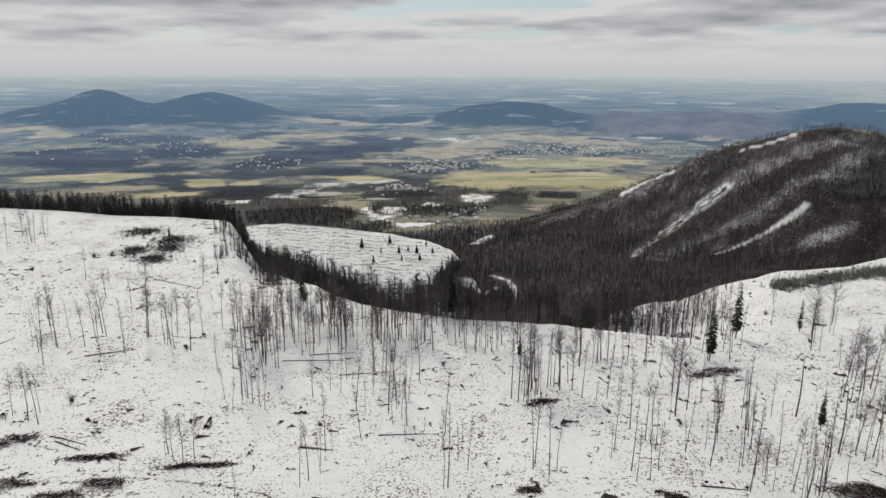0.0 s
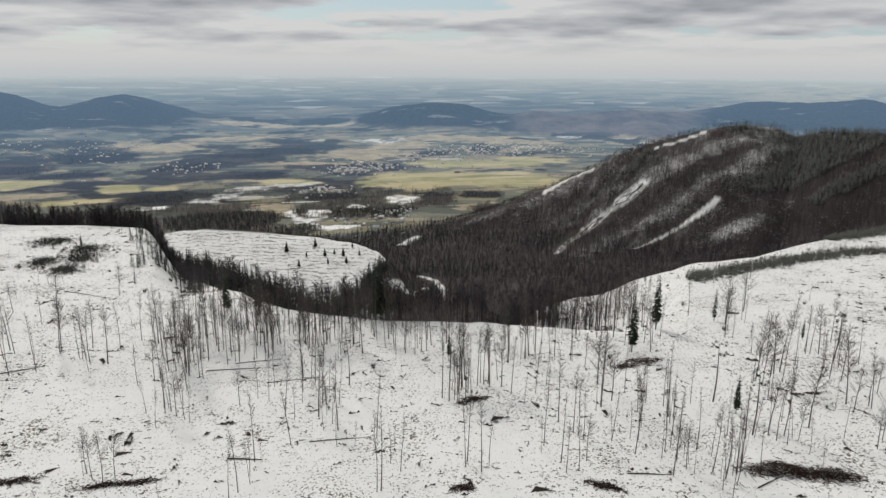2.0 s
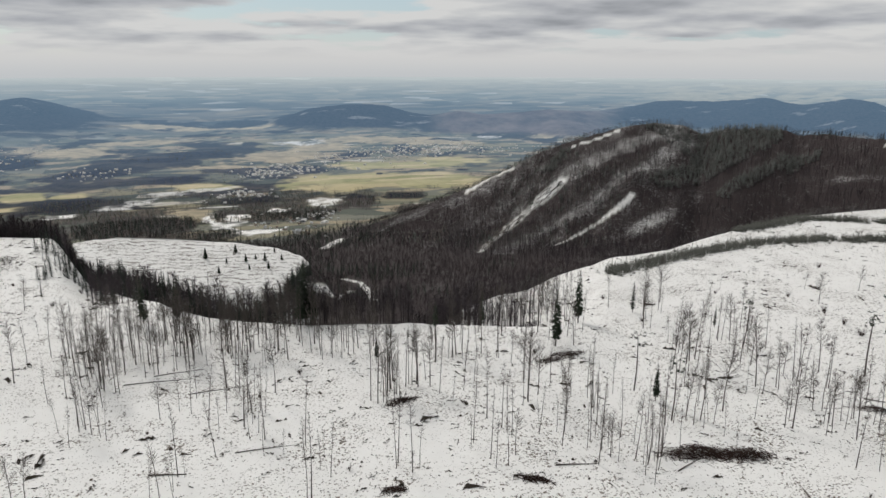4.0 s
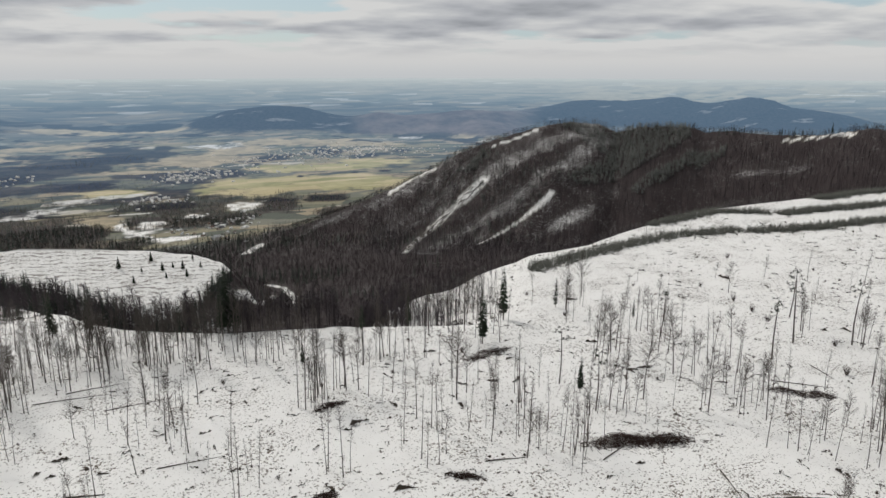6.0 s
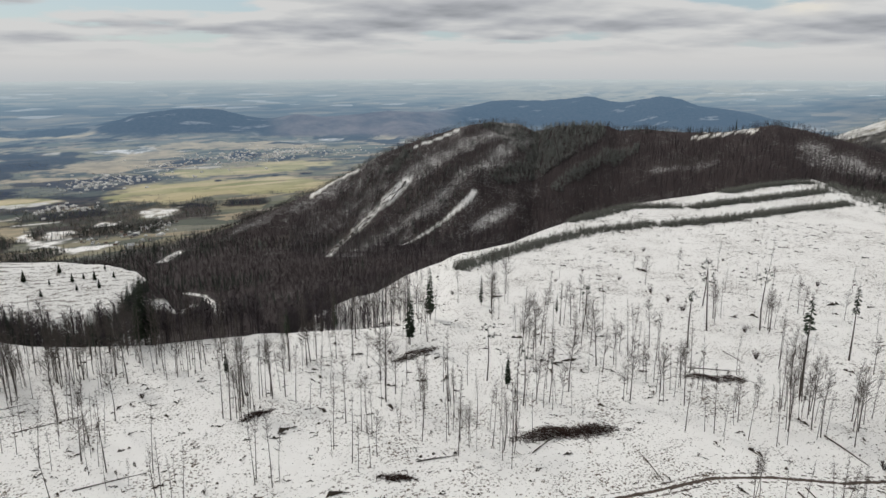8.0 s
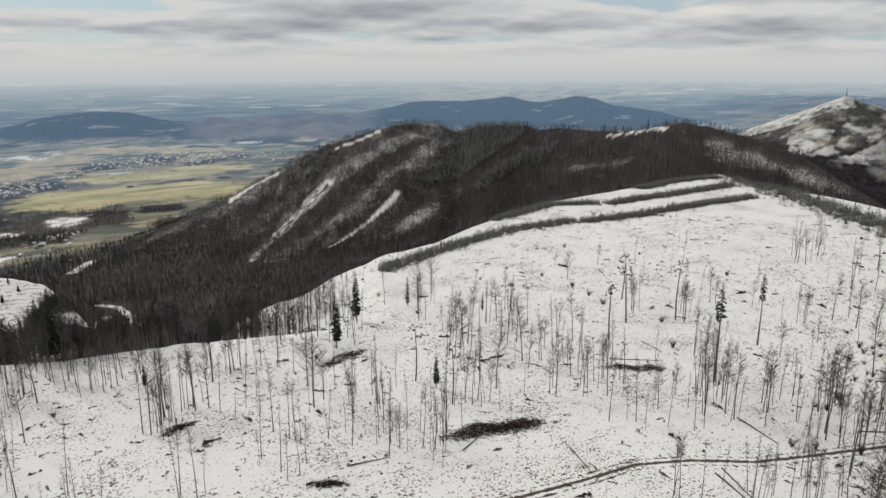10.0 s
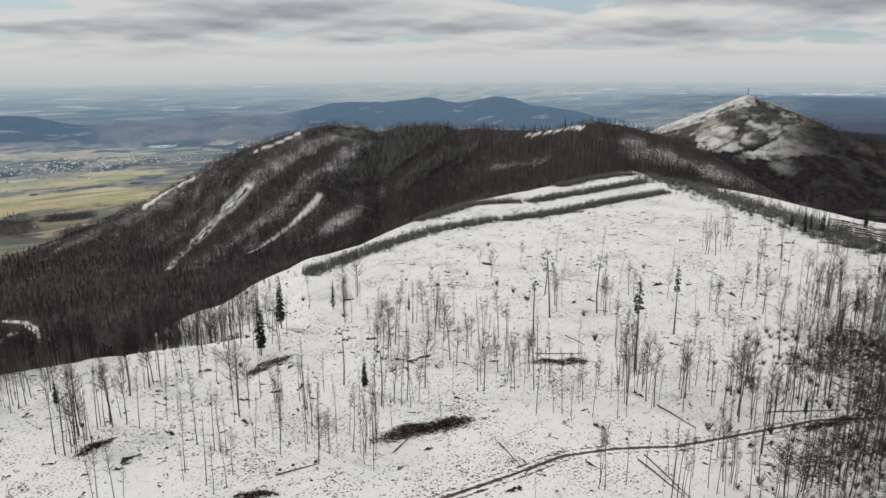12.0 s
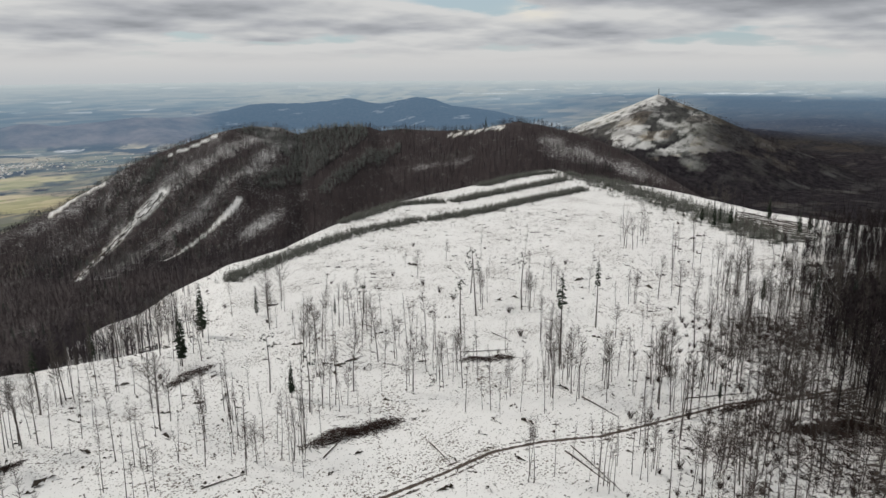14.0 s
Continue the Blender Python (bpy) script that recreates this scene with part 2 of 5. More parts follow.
# ---- the lie of the land (bearing in degrees from +y to the right, distance in metres from the hilltop) ----
EYE_HEIGHT = 65.0
EDGE_TURN = [-180, -120, -70, -40, -33, -29, -25.6, -21.6, -17.5, -16.2, -15.5, -14.3, -12.5, -11.3, -10, -8.5, -7, -4, 1, 6, 8.5, 10.5, 12.2, 14.3, 17.6, 21.8, 24.9, 28, 30.8, 35.4, 40,
             44.7, 49.3, 52.9, 55.2, 60.4, 64.7, 68.7, 72.5, 76.7, 95, 130, 180]
EDGE_FAR = [420, 430, 420, 390, 372, 351, 331, 317, 300, 296, 302, 304, 285, 225, 200, 190, 184, 178, 171, 169, 168, 172, 208, 226, 243, 247, 238, 246, 258, 300, 345,
            380, 425, 465, 430, 407, 376, 351, 341, 335, 340, 400, 420]
VALLEY_FAR = [0, 200, 300, 350, 500, 700, 1000, 1500, 2000, 2600, 3400, 4200, 4800]
VALLEY_HIGH = [-20, -42, -56, -62, -84, -104, -130, -141, -143, -136, -106, -62, -19]
RIDGE_TURN = [-6, 0, 2.2, 5.3, 10, 14.6, 18.0, 20.1, 23, 26.4, 28.9, 31.1, 32.4, 34.2, 38.2, 38.9, 40.9, 43.2, 46.8, 49.9, 52.1, 54.3, 56.5, 58.7, 61.3, 65.1, 70.7, 78]
RIDGE_FAR = [640, 680, 700, 735, 780, 822, 848, 859, 874, 892, 900, 902, 902, 896, 880, 875, 860, 820, 780, 748, 728, 712, 694, 670, 634, 580, 500, 460]
RIDGE_HIGH = [-150, -130, -119, -110, -95, -77, -56, -39, -23.5, -10, -4, -6.5, -15, -7, -5, -10, -6, -6, -1, 10, 7, 2, -4, -12, -24, -38, -47, -60]
# distant hills: bearing, distance, height over the plain, half width across, half width along
FAR_HILLS = [(2.9, 2480, 46, 128, 230), (7.0, 2480, 47, 135, 230), (10, 2480, 14, 130, 220), (-25.5, 2800, 64, 140, 280), (-18.6, 2780, 47, 140, 280), (-16.6, 2950, 30, 130, 200), (-22, 2620, 24, 430, 260),
             (-29, 2800, 16, 120, 240), (34.0, 2800, 40, 155, 260), (42.4, 2780, 56, 125, 250), (29.5, 2830, 50, 160, 260), (37.2, 2800, 30, 120, 250),
             (39.5, 2720, 22, 330, 300), (46.8, 2750, 24, 120, 220), (13.7, 2400, 38, 110, 170), (17.6, 2400, 28, 100, 160), (20.8, 2450, 42, 100, 170), (24, 2550, 34, 110, 180),
             (22.3, 2200, 18, 80, 110), (66, 2300, 18, 220, 160), (73, 2700, 18, 260, 180)]


def lattice(ix, iy, seed):
    h = (ix.astype(np.int64) * 374761393 + iy.astype(np.int64) * 668265263 + seed * 144665) & 0xFFFFFFFF
    h = ((h ^ (h >> 13)) * 1274126177) & 0xFFFFFFFF
    return ((h ^ (h >> 16)) & 0xFFFF) / 65535.0


def value_noise(x, y, seed=0):
    ix, iy = np.floor(x), np.floor(y)
    u, v = x - ix, y - iy
    u, v = u * u * (3 - 2 * u), v * v * (3 - 2 * v)
    a, b = lattice(ix, iy, seed), lattice(ix + 1, iy, seed)
    c, d = lattice(ix, iy + 1, seed), lattice(ix + 1, iy + 1, seed)
    return (a * (1 - u) + b * u) * (1 - v) + (c * (1 - u) + d * u) * v


def fbm(x, y, size, octaves=4, seed=0):
    total, amp, norm = 0.0, 1.0, 0.0
    for k in range(octaves):
        total = total + amp * value_noise(x / size + 17.3 * k, y / size - 9.1 * k, seed + k)
        norm, amp, size = norm + amp, amp * 0.5, size * 0.5
    return total / norm


def smooth(a, b, x):
    t = np.clip((x - a) / (b - a), 0, 1)
    return t * t * (3 - 2 * t)


def soft_max(a, b, k):
    return 0.5 * (a + b + np.sqrt((a - b) ** 2 + k * k))


def bearing(x, y):
    return np.degrees(np.arctan2(x, y))


def fall_line(az, r):
    """Keeps its value down the ridge's face, along gullies and rides."""
    return az - 0.0242 * (r - 800) * (1 - 0.8 * smooth(33, 48, az))


def height(x, y):
    """Height of the ground at a place of the plan."""
    x, y = np.asarray(x, float), np.asarray(y, float)
    az, r = bearing(x, y), np.hypot(x, y)
    # the hill under the drone: a broad shoulder that breaks off at its rim
    edge = np.interp(az, EDGE_TURN, EDGE_FAR)
    fold = smooth(8.5, 11.5, az) * (1 - smooth(18, 27, az))
    apron = smooth(-17.5, -14.5, az) * (1 - smooth(-11, -7, az))
    top = -16.0 * fold * smooth(166, 206, r) - 25.0 * apron * smooth(188, 305, r) + 1.6 * (fbm(x, y, 70, 3, 3) - 0.5) * smooth(30, 90, r)
    s = np.maximum(r - edge, 0)
    hill = top - 0.62 * s * s / (s + 8)
    # valley, plain and the distant rise to the horizon
    low = np.interp(r, VALLEY_FAR, VALLEY_HIGH) + (8 + 20 * smooth(1300, 1800, r) * (1 - 0.6 * smooth(0, 6, az) * (1 - smooth(20, 27, az)))) * (fbm(x, y, 300, 4, 8) - 0.5) * smooth(300, 900, r) * (1 - smooth(2600, 3600, r))
    # snowy spur with young trees
    rim = np.interp(az, [-17, -15.8, -13, -8.6, -4, -1, 0.8, 2.2, 4], [400, 410, 415, 415, 412, 408, 402, 394, 380])
    high = np.interp(az, [-30, -20, -15.8, -13, -8.6, -4, -1, 0.8, 2.2, 4.5, 8], [-60, -40, -27, -27.5, -31.5, -36, -39.5, -43.5, -53, -78, -112])
    spur = high - 0.19 * np.abs(r - rim) - 0.35 * np.maximum(r - rim, 0) - 0.5 * np.maximum(rim - 62 - r, 0)
    # wooded ridge across the valley, with gullies down its face
    crest, rise = np.interp(az, RIDGE_TURN, RIDGE_FAR), np.interp(az, RIDGE_TURN, RIDGE_HIGH)
    gully = 13 * (fbm(fall_line(az, r), r * 0.004, 2.6, 3, 21) - 0.5) * smooth(0, 120, crest - r)
    ridge = rise - 0.36 * np.maximum(crest - r, 0) * (1 + 0.2 * smooth(60, 260, crest - r)) - 0.30 * np.maximum(r - crest, 0) + gully + 3 * (fbm(x, y, 60, 3, 5) - 0.5)
    ridge = np.where((az < -8) | (az > 84), -400, ridge)
    land = soft_max(soft_max(low, spur, 5), ridge, 9)
    # pointed hill behind the ridge
    a = radians(60.6)
    px, py = 1500 * math.sin(a), 1500 * math.cos(a)
    d = np.hypot(x - px, y - py)
    turn = np.arctan2(y - py, x - px)
    cone = 14 - 0.43 * d * (1 + 0.06 * np.sin(3 * turn + 0.7) + 0.05 * np.sin(7 * turn)) + 8 * (fbm(x, y, 90, 4, 31) - 0.5) * smooth(10, 90, d)
    land = soft_max(land, cone - 3.0, 6)
    out = np.asarray(soft_max(hill, land, 3))
    away = r > 1600
    if np.any(away):
        out[away] = out[away] + distant_hills(x[away], y[away])
    return out


def distant_hills(x, y):
    total = 0.0
    for turn_deg, far, tall, wide, deep in FAR_HILLS:
        b = radians(turn_deg)
        u = (x - far * math.sin(b)) * math.cos(b) - (y - far * math.cos(b)) * math.sin(b)
        v = (x - far * math.sin(b)) * math.sin(b) + (y - far * math.cos(b)) * math.cos(b)
        total = total + tall * np.exp(-((u / wide) ** 2 + (v / deep) ** 2))
    return total * (0.78 + 0.44 * fbm(x, y, 150, 4, 41))


GRID_X, GRID_Y = np.arange(-240.0, 421.0, 3.0), np.arange(0.0, 421.0, 3.0)
GRID_Z = height(*np.meshgrid(GRID_X, GRID_Y))


def ground_z(x, y):
    """Height of the near hill at one place, from a table."""
    u, v = (x + 240.0) / 3.0, y / 3.0
    if not (0 <= u < len(GRID_X) - 1 and 0 <= v < len(GRID_Y) - 1):
        return float(height(np.array([x]), np.array([y]))[0])
    i, j = int(u), int(v)
    u, v = u - i, v - j
    return float((GRID_Z[j, i] * (1 - u) + GRID_Z[j, i + 1] * u) * (1 - v) + (GRID_Z[j + 1, i] * (1 - u) + GRID_Z[j + 1, i + 1] * u) * v)

# ---- ground: one sheet from under the drone to the horizon ----
STRIPS = [   # snowy rides and clearings on the wooded ridge and in the valley head: half width and places of the plan
    (7.0, [(295, 726), (281, 717), (268, 708), (254, 700)]),
    (5.5, [(254, 700), (244, 696), (232, 692), (221, 686)]),
    (3.0, [(221, 686), (202, 661), (177, 612), (159, 572)]),
    (3.2, [(344, 656), (330, 646), (318, 640), (304, 635)]),
    (1.7, [(304, 635), (285, 631), (265, 622), (240, 602)]),
    (3.4, [(262, 803), (233, 802), (203, 788)]),
    (2.4, [(390, 792), (359, 789), (333, 790)]),
    (2.2, [(34, 473), (43, 454), (45, 413), (44, 380)]),
    (3.0, [(8, 368), (20, 386), (34, 421)]),
    (4.0, [(29, 625), (47, 674)]),
    (4.0, [(-104, 905), (-85, 840), (-60, 790)]),
    (3.0, [(-125, 1020), (-73, 1030)]),
    (2.6, [(555, 565), (563, 541), (570, 514), (564, 495)]),
    (1.6, [(568, 566), (576, 530)]),
]
THIN = [     # open stands, trunks standing in the snow: half width, how open, places
    (9, 1.2, [(368, 619), (348, 617), (326, 612)]),
    (17, 0.95, [(454, 769), (412, 757), (387, 754), (363, 750), (342, 744), (322, 739), (303, 734)]),
    (11, 1.0, [(458, 743), (422, 721), (390, 702), (367, 693), (348, 690), (330, 679), (311, 668)]),
    (10, 0.9, [(311, 668), (291, 659), (273, 653), (255, 655), (233, 646), (204, 604), (177, 563)]),
    (7, 0.7, [(262, 803), (213, 780), (157, 766), (115, 745), (81, 705)]),
    (8, 0.5, [(270, 736), (239, 735), (194, 714), (148, 652)]),
    (6, 0.55, [(254, 779), (211, 772), (168, 761)]),
    (5, 0.9, [(493, 565), (506, 537), (522, 504)]),
    (11, 1.0, [(552, 422), (540, 408), (536, 385)]),
    (9, 1.1, [(551, 395), (549, 361), (546, 330), (543, 301)]),
]
BASIN_SNOW = [(1420, 489, 16, 14), (1435, 480, 12, 10), (1248, 442, 12, 10), (1260, 425, 9, 8), (1286, 375, 14, 9), (1380, 429, 12, 8), (1032, 307, 9, 12), (1359, 533, 14, 9)]
TOWNS = [(3654, 1627, 330, 45), (2912, 2669, 160, 35), (3217, 2700, 200, 30), (3300, 2200, 120, 25)]     # pale far towns on the plain
TRACKS = [   # wheel tracks and skid trails: half width, depth of soil, places
    (0.9, 1.0, [(46, 78), (61, 76), (73, 74), (82, 73), (91, 69), (100, 63), (115, 58), (130, 53), (141, 46), (170, 30)]),
    (1.1, 0.66, [(-58, 101), (-49, 100), (-41, 99), (-31, 97), (-20, 93)]),
    (1.8, 0.58, [(-78, 112), (-71, 110), (-66, 108)]),
    (1.5, 0.57, [(-64, 106), (-58, 107), (-53, 105)]),
    (2.4, 0.58, [(-74, 97), (-66, 98), (-58, 99), (-53, 100)]),
    (2.0, 0.58, [(-62, 95), (-55, 95), (-45, 96)]),
    (2.8, 0.6, [(146, 44), (137, 38), (130, 31), (122, 27)]),
    (2.4, 0.6, [(190, 62), (180, 53), (170, 50)]),
    (0.6, 0.55, [(17, 123), (24, 108), (29, 99), (34, 96), (45, 94), (59, 93), (75, 90)]),
    (0.9, 0.5, [(95, 203), (86, 189), (80, 183)]),
]
LANES = [[(195, 220), (167, 191), (140, 166)], [(275, 118), (206, 93), (170, 80), (150, 74)], [(-106, 395), (-70, 250), (-66, 218), (-60, 190)]]     # smooth snowy lanes
MEADOWS = [(173, 1224, 188, 118), (218, 1195, 87, 67), (87, 1267, 112, 70), (228, 1453, 141, 64), (345, 1507, 87, 52), (-599, 1248, 72, 74), (-681, 1232, 62, 50),
           (-414, 1052, 63, 29), (-401, 1180, 35, 57), (-339, 1182, 25, 30), (-143, 1224, 59, 47)]
STUBBLE = [(-1225, 2047, 96, 81), (-1067, 1947, 68, 66), (-500, 1819, 106, 118), (-437, 2459, 110, 61), (-296, 2410, 78, 78), (-6, 1649, 125, 106), (80, 1829, 88, 73),
           (256, 1951, 150, 74), (411, 1874, 92, 58), (754, 1977, 54, 60), (-125, 935, 26, 70), (-137, 1490, 96, 28), (-356, 1993, 113, 42), (-524, 1106, 69, 26), (-84, 2358, 113, 74)]
SNOW_FIELDS = [(23, 1940, 65, 36), (-244, 1056, 23, 28), (-214, 1102, 23, 26), (-187, 1157, 24, 30), (-140, 1198, 43, 20), (53, 1026, 27, 28), (-60, 871, 15, 52), (-77, 824, 11, 30),
               (-40, 765, 25, 24), (-19, 969, 12, 34), (-98, 889, 7, 30), (-294, 992, 17, 14), (585, 2019, 24, 22), (-992, 2141, 66, 21), (-1133, 2153, 58, 20)]
COPSES = [(-52, 1071, 45, 50), (-72, 942, 27, 54), (-193, 896, 44, 96), (-136, 856, 28, 78), (95, 1006, 34, 82), (173, 1060, 39, 38), (-312, 1084, 54, 54), (-196, 1320, 53, 35),
          (170, 1326, 6, 14), (276, 1341, 8, 14), (338, 1353, 14, 18), (-723, 1440, 116, 66), (-604, 1661, 99, 102), (-559, 1377, 71, 67), (-289, 1608, 78, 60), (-360, 1426, 71, 46),
          (-200, 1734, 84, 78), (-884, 1590, 102, 56)]
# the pointed hill: snowy top and felled patches, and roads
PEAK_SNOW = [[(1163, 832), (1198, 768), (1250, 716), (1284, 704), (1330, 735), (1400, 800), (1330, 960), (1240, 930)],
             [(1163, 740), (1189, 686), (1128, 639), (1094, 654), (1080, 690), (1114, 715)],
             [(1216, 614), (1250, 520), (1135, 595), (1110, 632)]]
PEAK_MIXED = [(1281, 706), (1335, 655), (1308, 628), (1208, 618), (1147, 642), (1190, 676), (1235, 690)]
PEAK_ROADS = [[(1104, 666), (1151, 662), (1188, 679)], [(1118, 641), (1184, 620), (1230, 619), (1248, 634), (1321, 633), (1330, 649)], [(1105, 622), (1159, 574), (1241, 528)]]
# blocks of young spruces on the ridge
PLANTED = [[(420, 790), (545, 720), (531, 674), (477, 659), (441, 653), (384, 657), (365, 669), (433, 704)],
           [(534, 622), (517, 612), (464, 612), (418, 611), (414, 627), (461, 629), (511, 641)], [(352, 800), (335, 768), (294, 752), (284, 764), (318, 790)]]


def region(x, y, pts, ragged=8.0, size=30.0):
    """1 inside a plan outline, with ragged borders."""
    u, v = x + ragged * 2 * (fbm(x, y, size, 3, 83) - 0.5), y + ragged * 2 * (fbm(x, y, size, 3, 84) - 0.5)
    inside = np.zeros(np.shape(x), dtype=bool)
    for (ax, ay), (bx, by) in zip(pts, pts[1:] + pts[:1]):
        if ay != by:
            inside ^= ((ay > v) != (by > v)) & (u < (bx - ax) * (v - ay) / (by - ay) + ax)
    return inside.astype(float)


def near_line(x, y, pts):
    """Distance to a line of plan points."""
    best = np.full(np.shape(x), 1e9)
    for (ax, ay), (bx, by) in zip(pts, pts[1:]):
        dx, dy = bx - ax, by - ay
        t = np.clip(((x - ax) * dx + (y - ay) * dy) / (dx * dx + dy * dy), 0, 1)
        best = np.minimum(best, np.hypot(x - ax - t * dx, y - ay - t * dy))
    return best


def ovals(x, y, rows, ragged=0.35):
    """1 inside any of the ovals (x, y, half width across, half depth away from the hill), with ragged borders."""
    whole = np.zeros(np.shape(x))
    away = np.hypot(x, y) > 640
    if not np.any(away):
        return whole
    x, y = x[away], y[away]
    out = np.zeros(np.shape(x))
    wob = ragged * 2.4 * (fbm(x, y, 45, 4, 77) - 0.5) + ragged * 1.2 * (fbm(x, y, 14, 2, 78) - 0.5)
    for cx, cy, wide, deep in rows:
        b = math.atan2(cx, cy)
        u = (x - cx) * math.cos(b) - (y - cy) * math.sin(b)
        v = (x - cx) * math.sin(b) + (y - cy) * math.cos(b)
        out = np.maximum(out, 1 - smooth(0.72, 1.15, np.maximum(np.abs(u) / wide, np.abs(v) / deep) * 0.5 + 0.5 * np.hypot(u / wide, v / deep) + wob))
    whole[away] = out
    return whole


def hill_edge(az):
    return np.interp(az, EDGE_TURN, EDGE_FAR)


def in_right_wood(az, r):
    x, y = r * np.sin(np.radians(az)), r * np.cos(np.radians(az))
    return smooth(90, 104, r) * (az < 120) * smooth(-3.5, 4, az + 5 * (fbm(x, y, 18, 3, 52) - 0.5) - np.interp(r, [100, 139, 170, 215, 280, 345], [82.5, 79.6, 76.2, 74.0, 73.4, 75.5]))


def open_streak(az, r):
    """Thinner stands in streaks down the ridge."""
    fall = fall_line(az, r)
    x, y = r * np.sin(np.radians(az)), r * np.cos(np.radians(az))
    streak = 0.42 * smooth(0.50, 0.72, fbm(fall, r * 0.006, 0.8, 4, 61)) * smooth(560, 660, r) * (1 - 0.9 * smooth(28, 31, fall)) * (1 - smooth(900, 930, r))
    ragged = fbm(x, y, 16, 3, 62) - 0.5
    for half, much, pts in THIN:
        streak = np.maximum(streak, 1.0 * much * (1 - smooth(0.2, 1.6, near_line(x, y, pts) / half + 1.6 * ragged)))
    return streak


def spur_face(az, r):
    inner = np.interp(az, [-16, -13, -10.5, -6.8, -4, -1, 0.6, 1.4], [374, 368, 358, 348, 340, 352, 384, 398])
    return (az > -16.2) & (az < 1.4) & (r > inner) & (r < 413)


def cover(x, y):
    """What covers the ground at places of the plan: snow, wood, meadow, stubble, soil; each 0 to 1."""
    az, r = bearing(x, y), np.hypot(x, y)
    edge = hill_edge(az)
    on_hill = 1 - smooth(0, 8, r - edge)
    wood = (1 - on_hill) * (1 - smooth(640, 760, r - 40 * np.sin(az * 0.4)) * (az < 4)) * (1 - smooth(10, 60, r - np.interp(az, RIDGE_TURN, RIDGE_FAR)) * (az > 4) * (az < 58)) * (1 - smooth(1900, 2400, r))
    wood = np.maximum(wood, smooth(54, 60, az) * smooth(0, 10, r - edge) * (1 - smooth(1900, 2400, r)))
    wood = np.maximum(wood, ovals(x, y, COPSES))
    wood = np.maximum(wood, 0.8 * smooth(0.47, 0.55, fbm(x, y, 90, 4, 55)) * (r > 560) * (1 - smooth(1000, 1250, r)) * (az < 14) * (1 - ovals(x, y, STUBBLE, 0.6)) * (1 - ovals(x, y, MEADOWS)))
    wood = np.maximum(wood, in_right_wood(az, r))
    spur = spur_face(az, r).astype(float)
    wood = wood * (1 - spur)
    # gaps in the bare stands, running down the slope
    snow = np.where(r > edge, 0.08 * smooth(560, 680, r) * smooth(11, 15, az) * (az < 33) + 0.34 * open_streak(az, r) + 0.34 * smooth(190, 240, r) * (1 - smooth(330, 400, r)) * (az < 2), 1.0)
    snow = snow * (1 - 0.75 * smooth(900, 1100, r) * (az < 50))
    # the pointed hill: snow on top and in felled patches, wood between
    away = np.hypot(x - 1307, y - 736)
    peak = 1 - smooth(270, 300, away + 50 * (fbm(x, y, 50, 4, 91) - 0.5))
    if np.any(peak > 0):
        clear = np.maximum.reduce([region(x, y, pts, 7, 12) for pts in PEAK_SNOW])
        clear = np.maximum(clear * (0.75 + 0.25 * smooth(0.35, 0.5, fbm(x, y, 26, 3, 20))), region(x, y, PEAK_MIXED, 14, 22) * (0.18 + 0.75 * smooth(0.42, 0.58, fbm(x, y, 20, 4, 19))))
        clear = np.maximum(clear, 0.24 * (away < 190) + 0.4 * smooth(0.54, 0.66, fbm(x, y, 24, 4, 18)))
        for pts in PEAK_ROADS:
            clear = clear * (0.35 + 0.65 * smooth(1.5, 4.0, near_line(x, y, pts)))
        clear = clear * peak
        wood, snow = np.maximum(wood * (1 - clear), peak * (1 - clear)), np.where(peak > 0.3, np.maximum(snow * 0.3, clear), snow)
    fields = ovals(x, y, SNOW_FIELDS, 0.7) * smooth(690, 720, r) * (0.25 + 0.75 * smooth(0.36, 0.50, fbm(x, y, 16, 4, 57)))
    wood, snow = wood * (1 - fields), np.maximum(snow * (1 - (1 - on_hill) * (1 - wood) * smooth(690, 760, r) * (az < 52) * (1 - fields)), fields)
    drift = ovals(x, y, BASIN_SNOW, 0.8) + 0.35 * smooth(0.62, 0.70, fbm(x, y, 40, 4, 35)) * smooth(58, 62, az) * (r > 1000) * (r < 1900)
    wood, snow = wood * (1 - np.clip(drift, 0, 1)), np.maximum(snow, np.clip(drift, 0, 1))
    for half, pts in STRIPS:
        m = 1 - smooth(half * 0.7, half * 1.25, near_line(x, y, pts) + 0.5 * half * (fbm(x, y, 9, 3, 15) - 0.5))
        wood, snow = wood * (1 - m), np.maximum(snow, m)
    snow = np.maximum(snow, np.maximum(spur, on_hill * (1 - in_right_wood(az, r))))
    meadow, tan = ovals(x, y, MEADOWS) * (1 - wood), ovals(x, y, STUBBLE, 0.6) * (1 - wood)
    mud = np.zeros(np.shape(x))
    for half, much, pts in TRACKS:
        d = near_line(x, y, pts)
        mud = np.maximum(mud, much * np.maximum(np.exp(-(d / (half * 0.6)) ** 2), 0.75 * np.exp(-((d - half * 1.5) / (half * 0.4)) ** 2)))
    upper = smooth(24, 34, az) * (1 - smooth(56, 62, az)) * smooth(-95, -45, r - edge) * on_hill     # planting rows: on the spur, and at the top of the slope
    apron = smooth(-17.5, -15, az) * (1 - smooth(-11, -7, az)) * smooth(195, 230, r) * on_hill
    mud = np.maximum(mud, 0.62 * apron * smooth(0.40, 0.6, fbm(x, y, 14, 3, 47)))
    for pts in LANES:
        mud = mud * smooth(1.5, 4, near_line(x, y, pts))
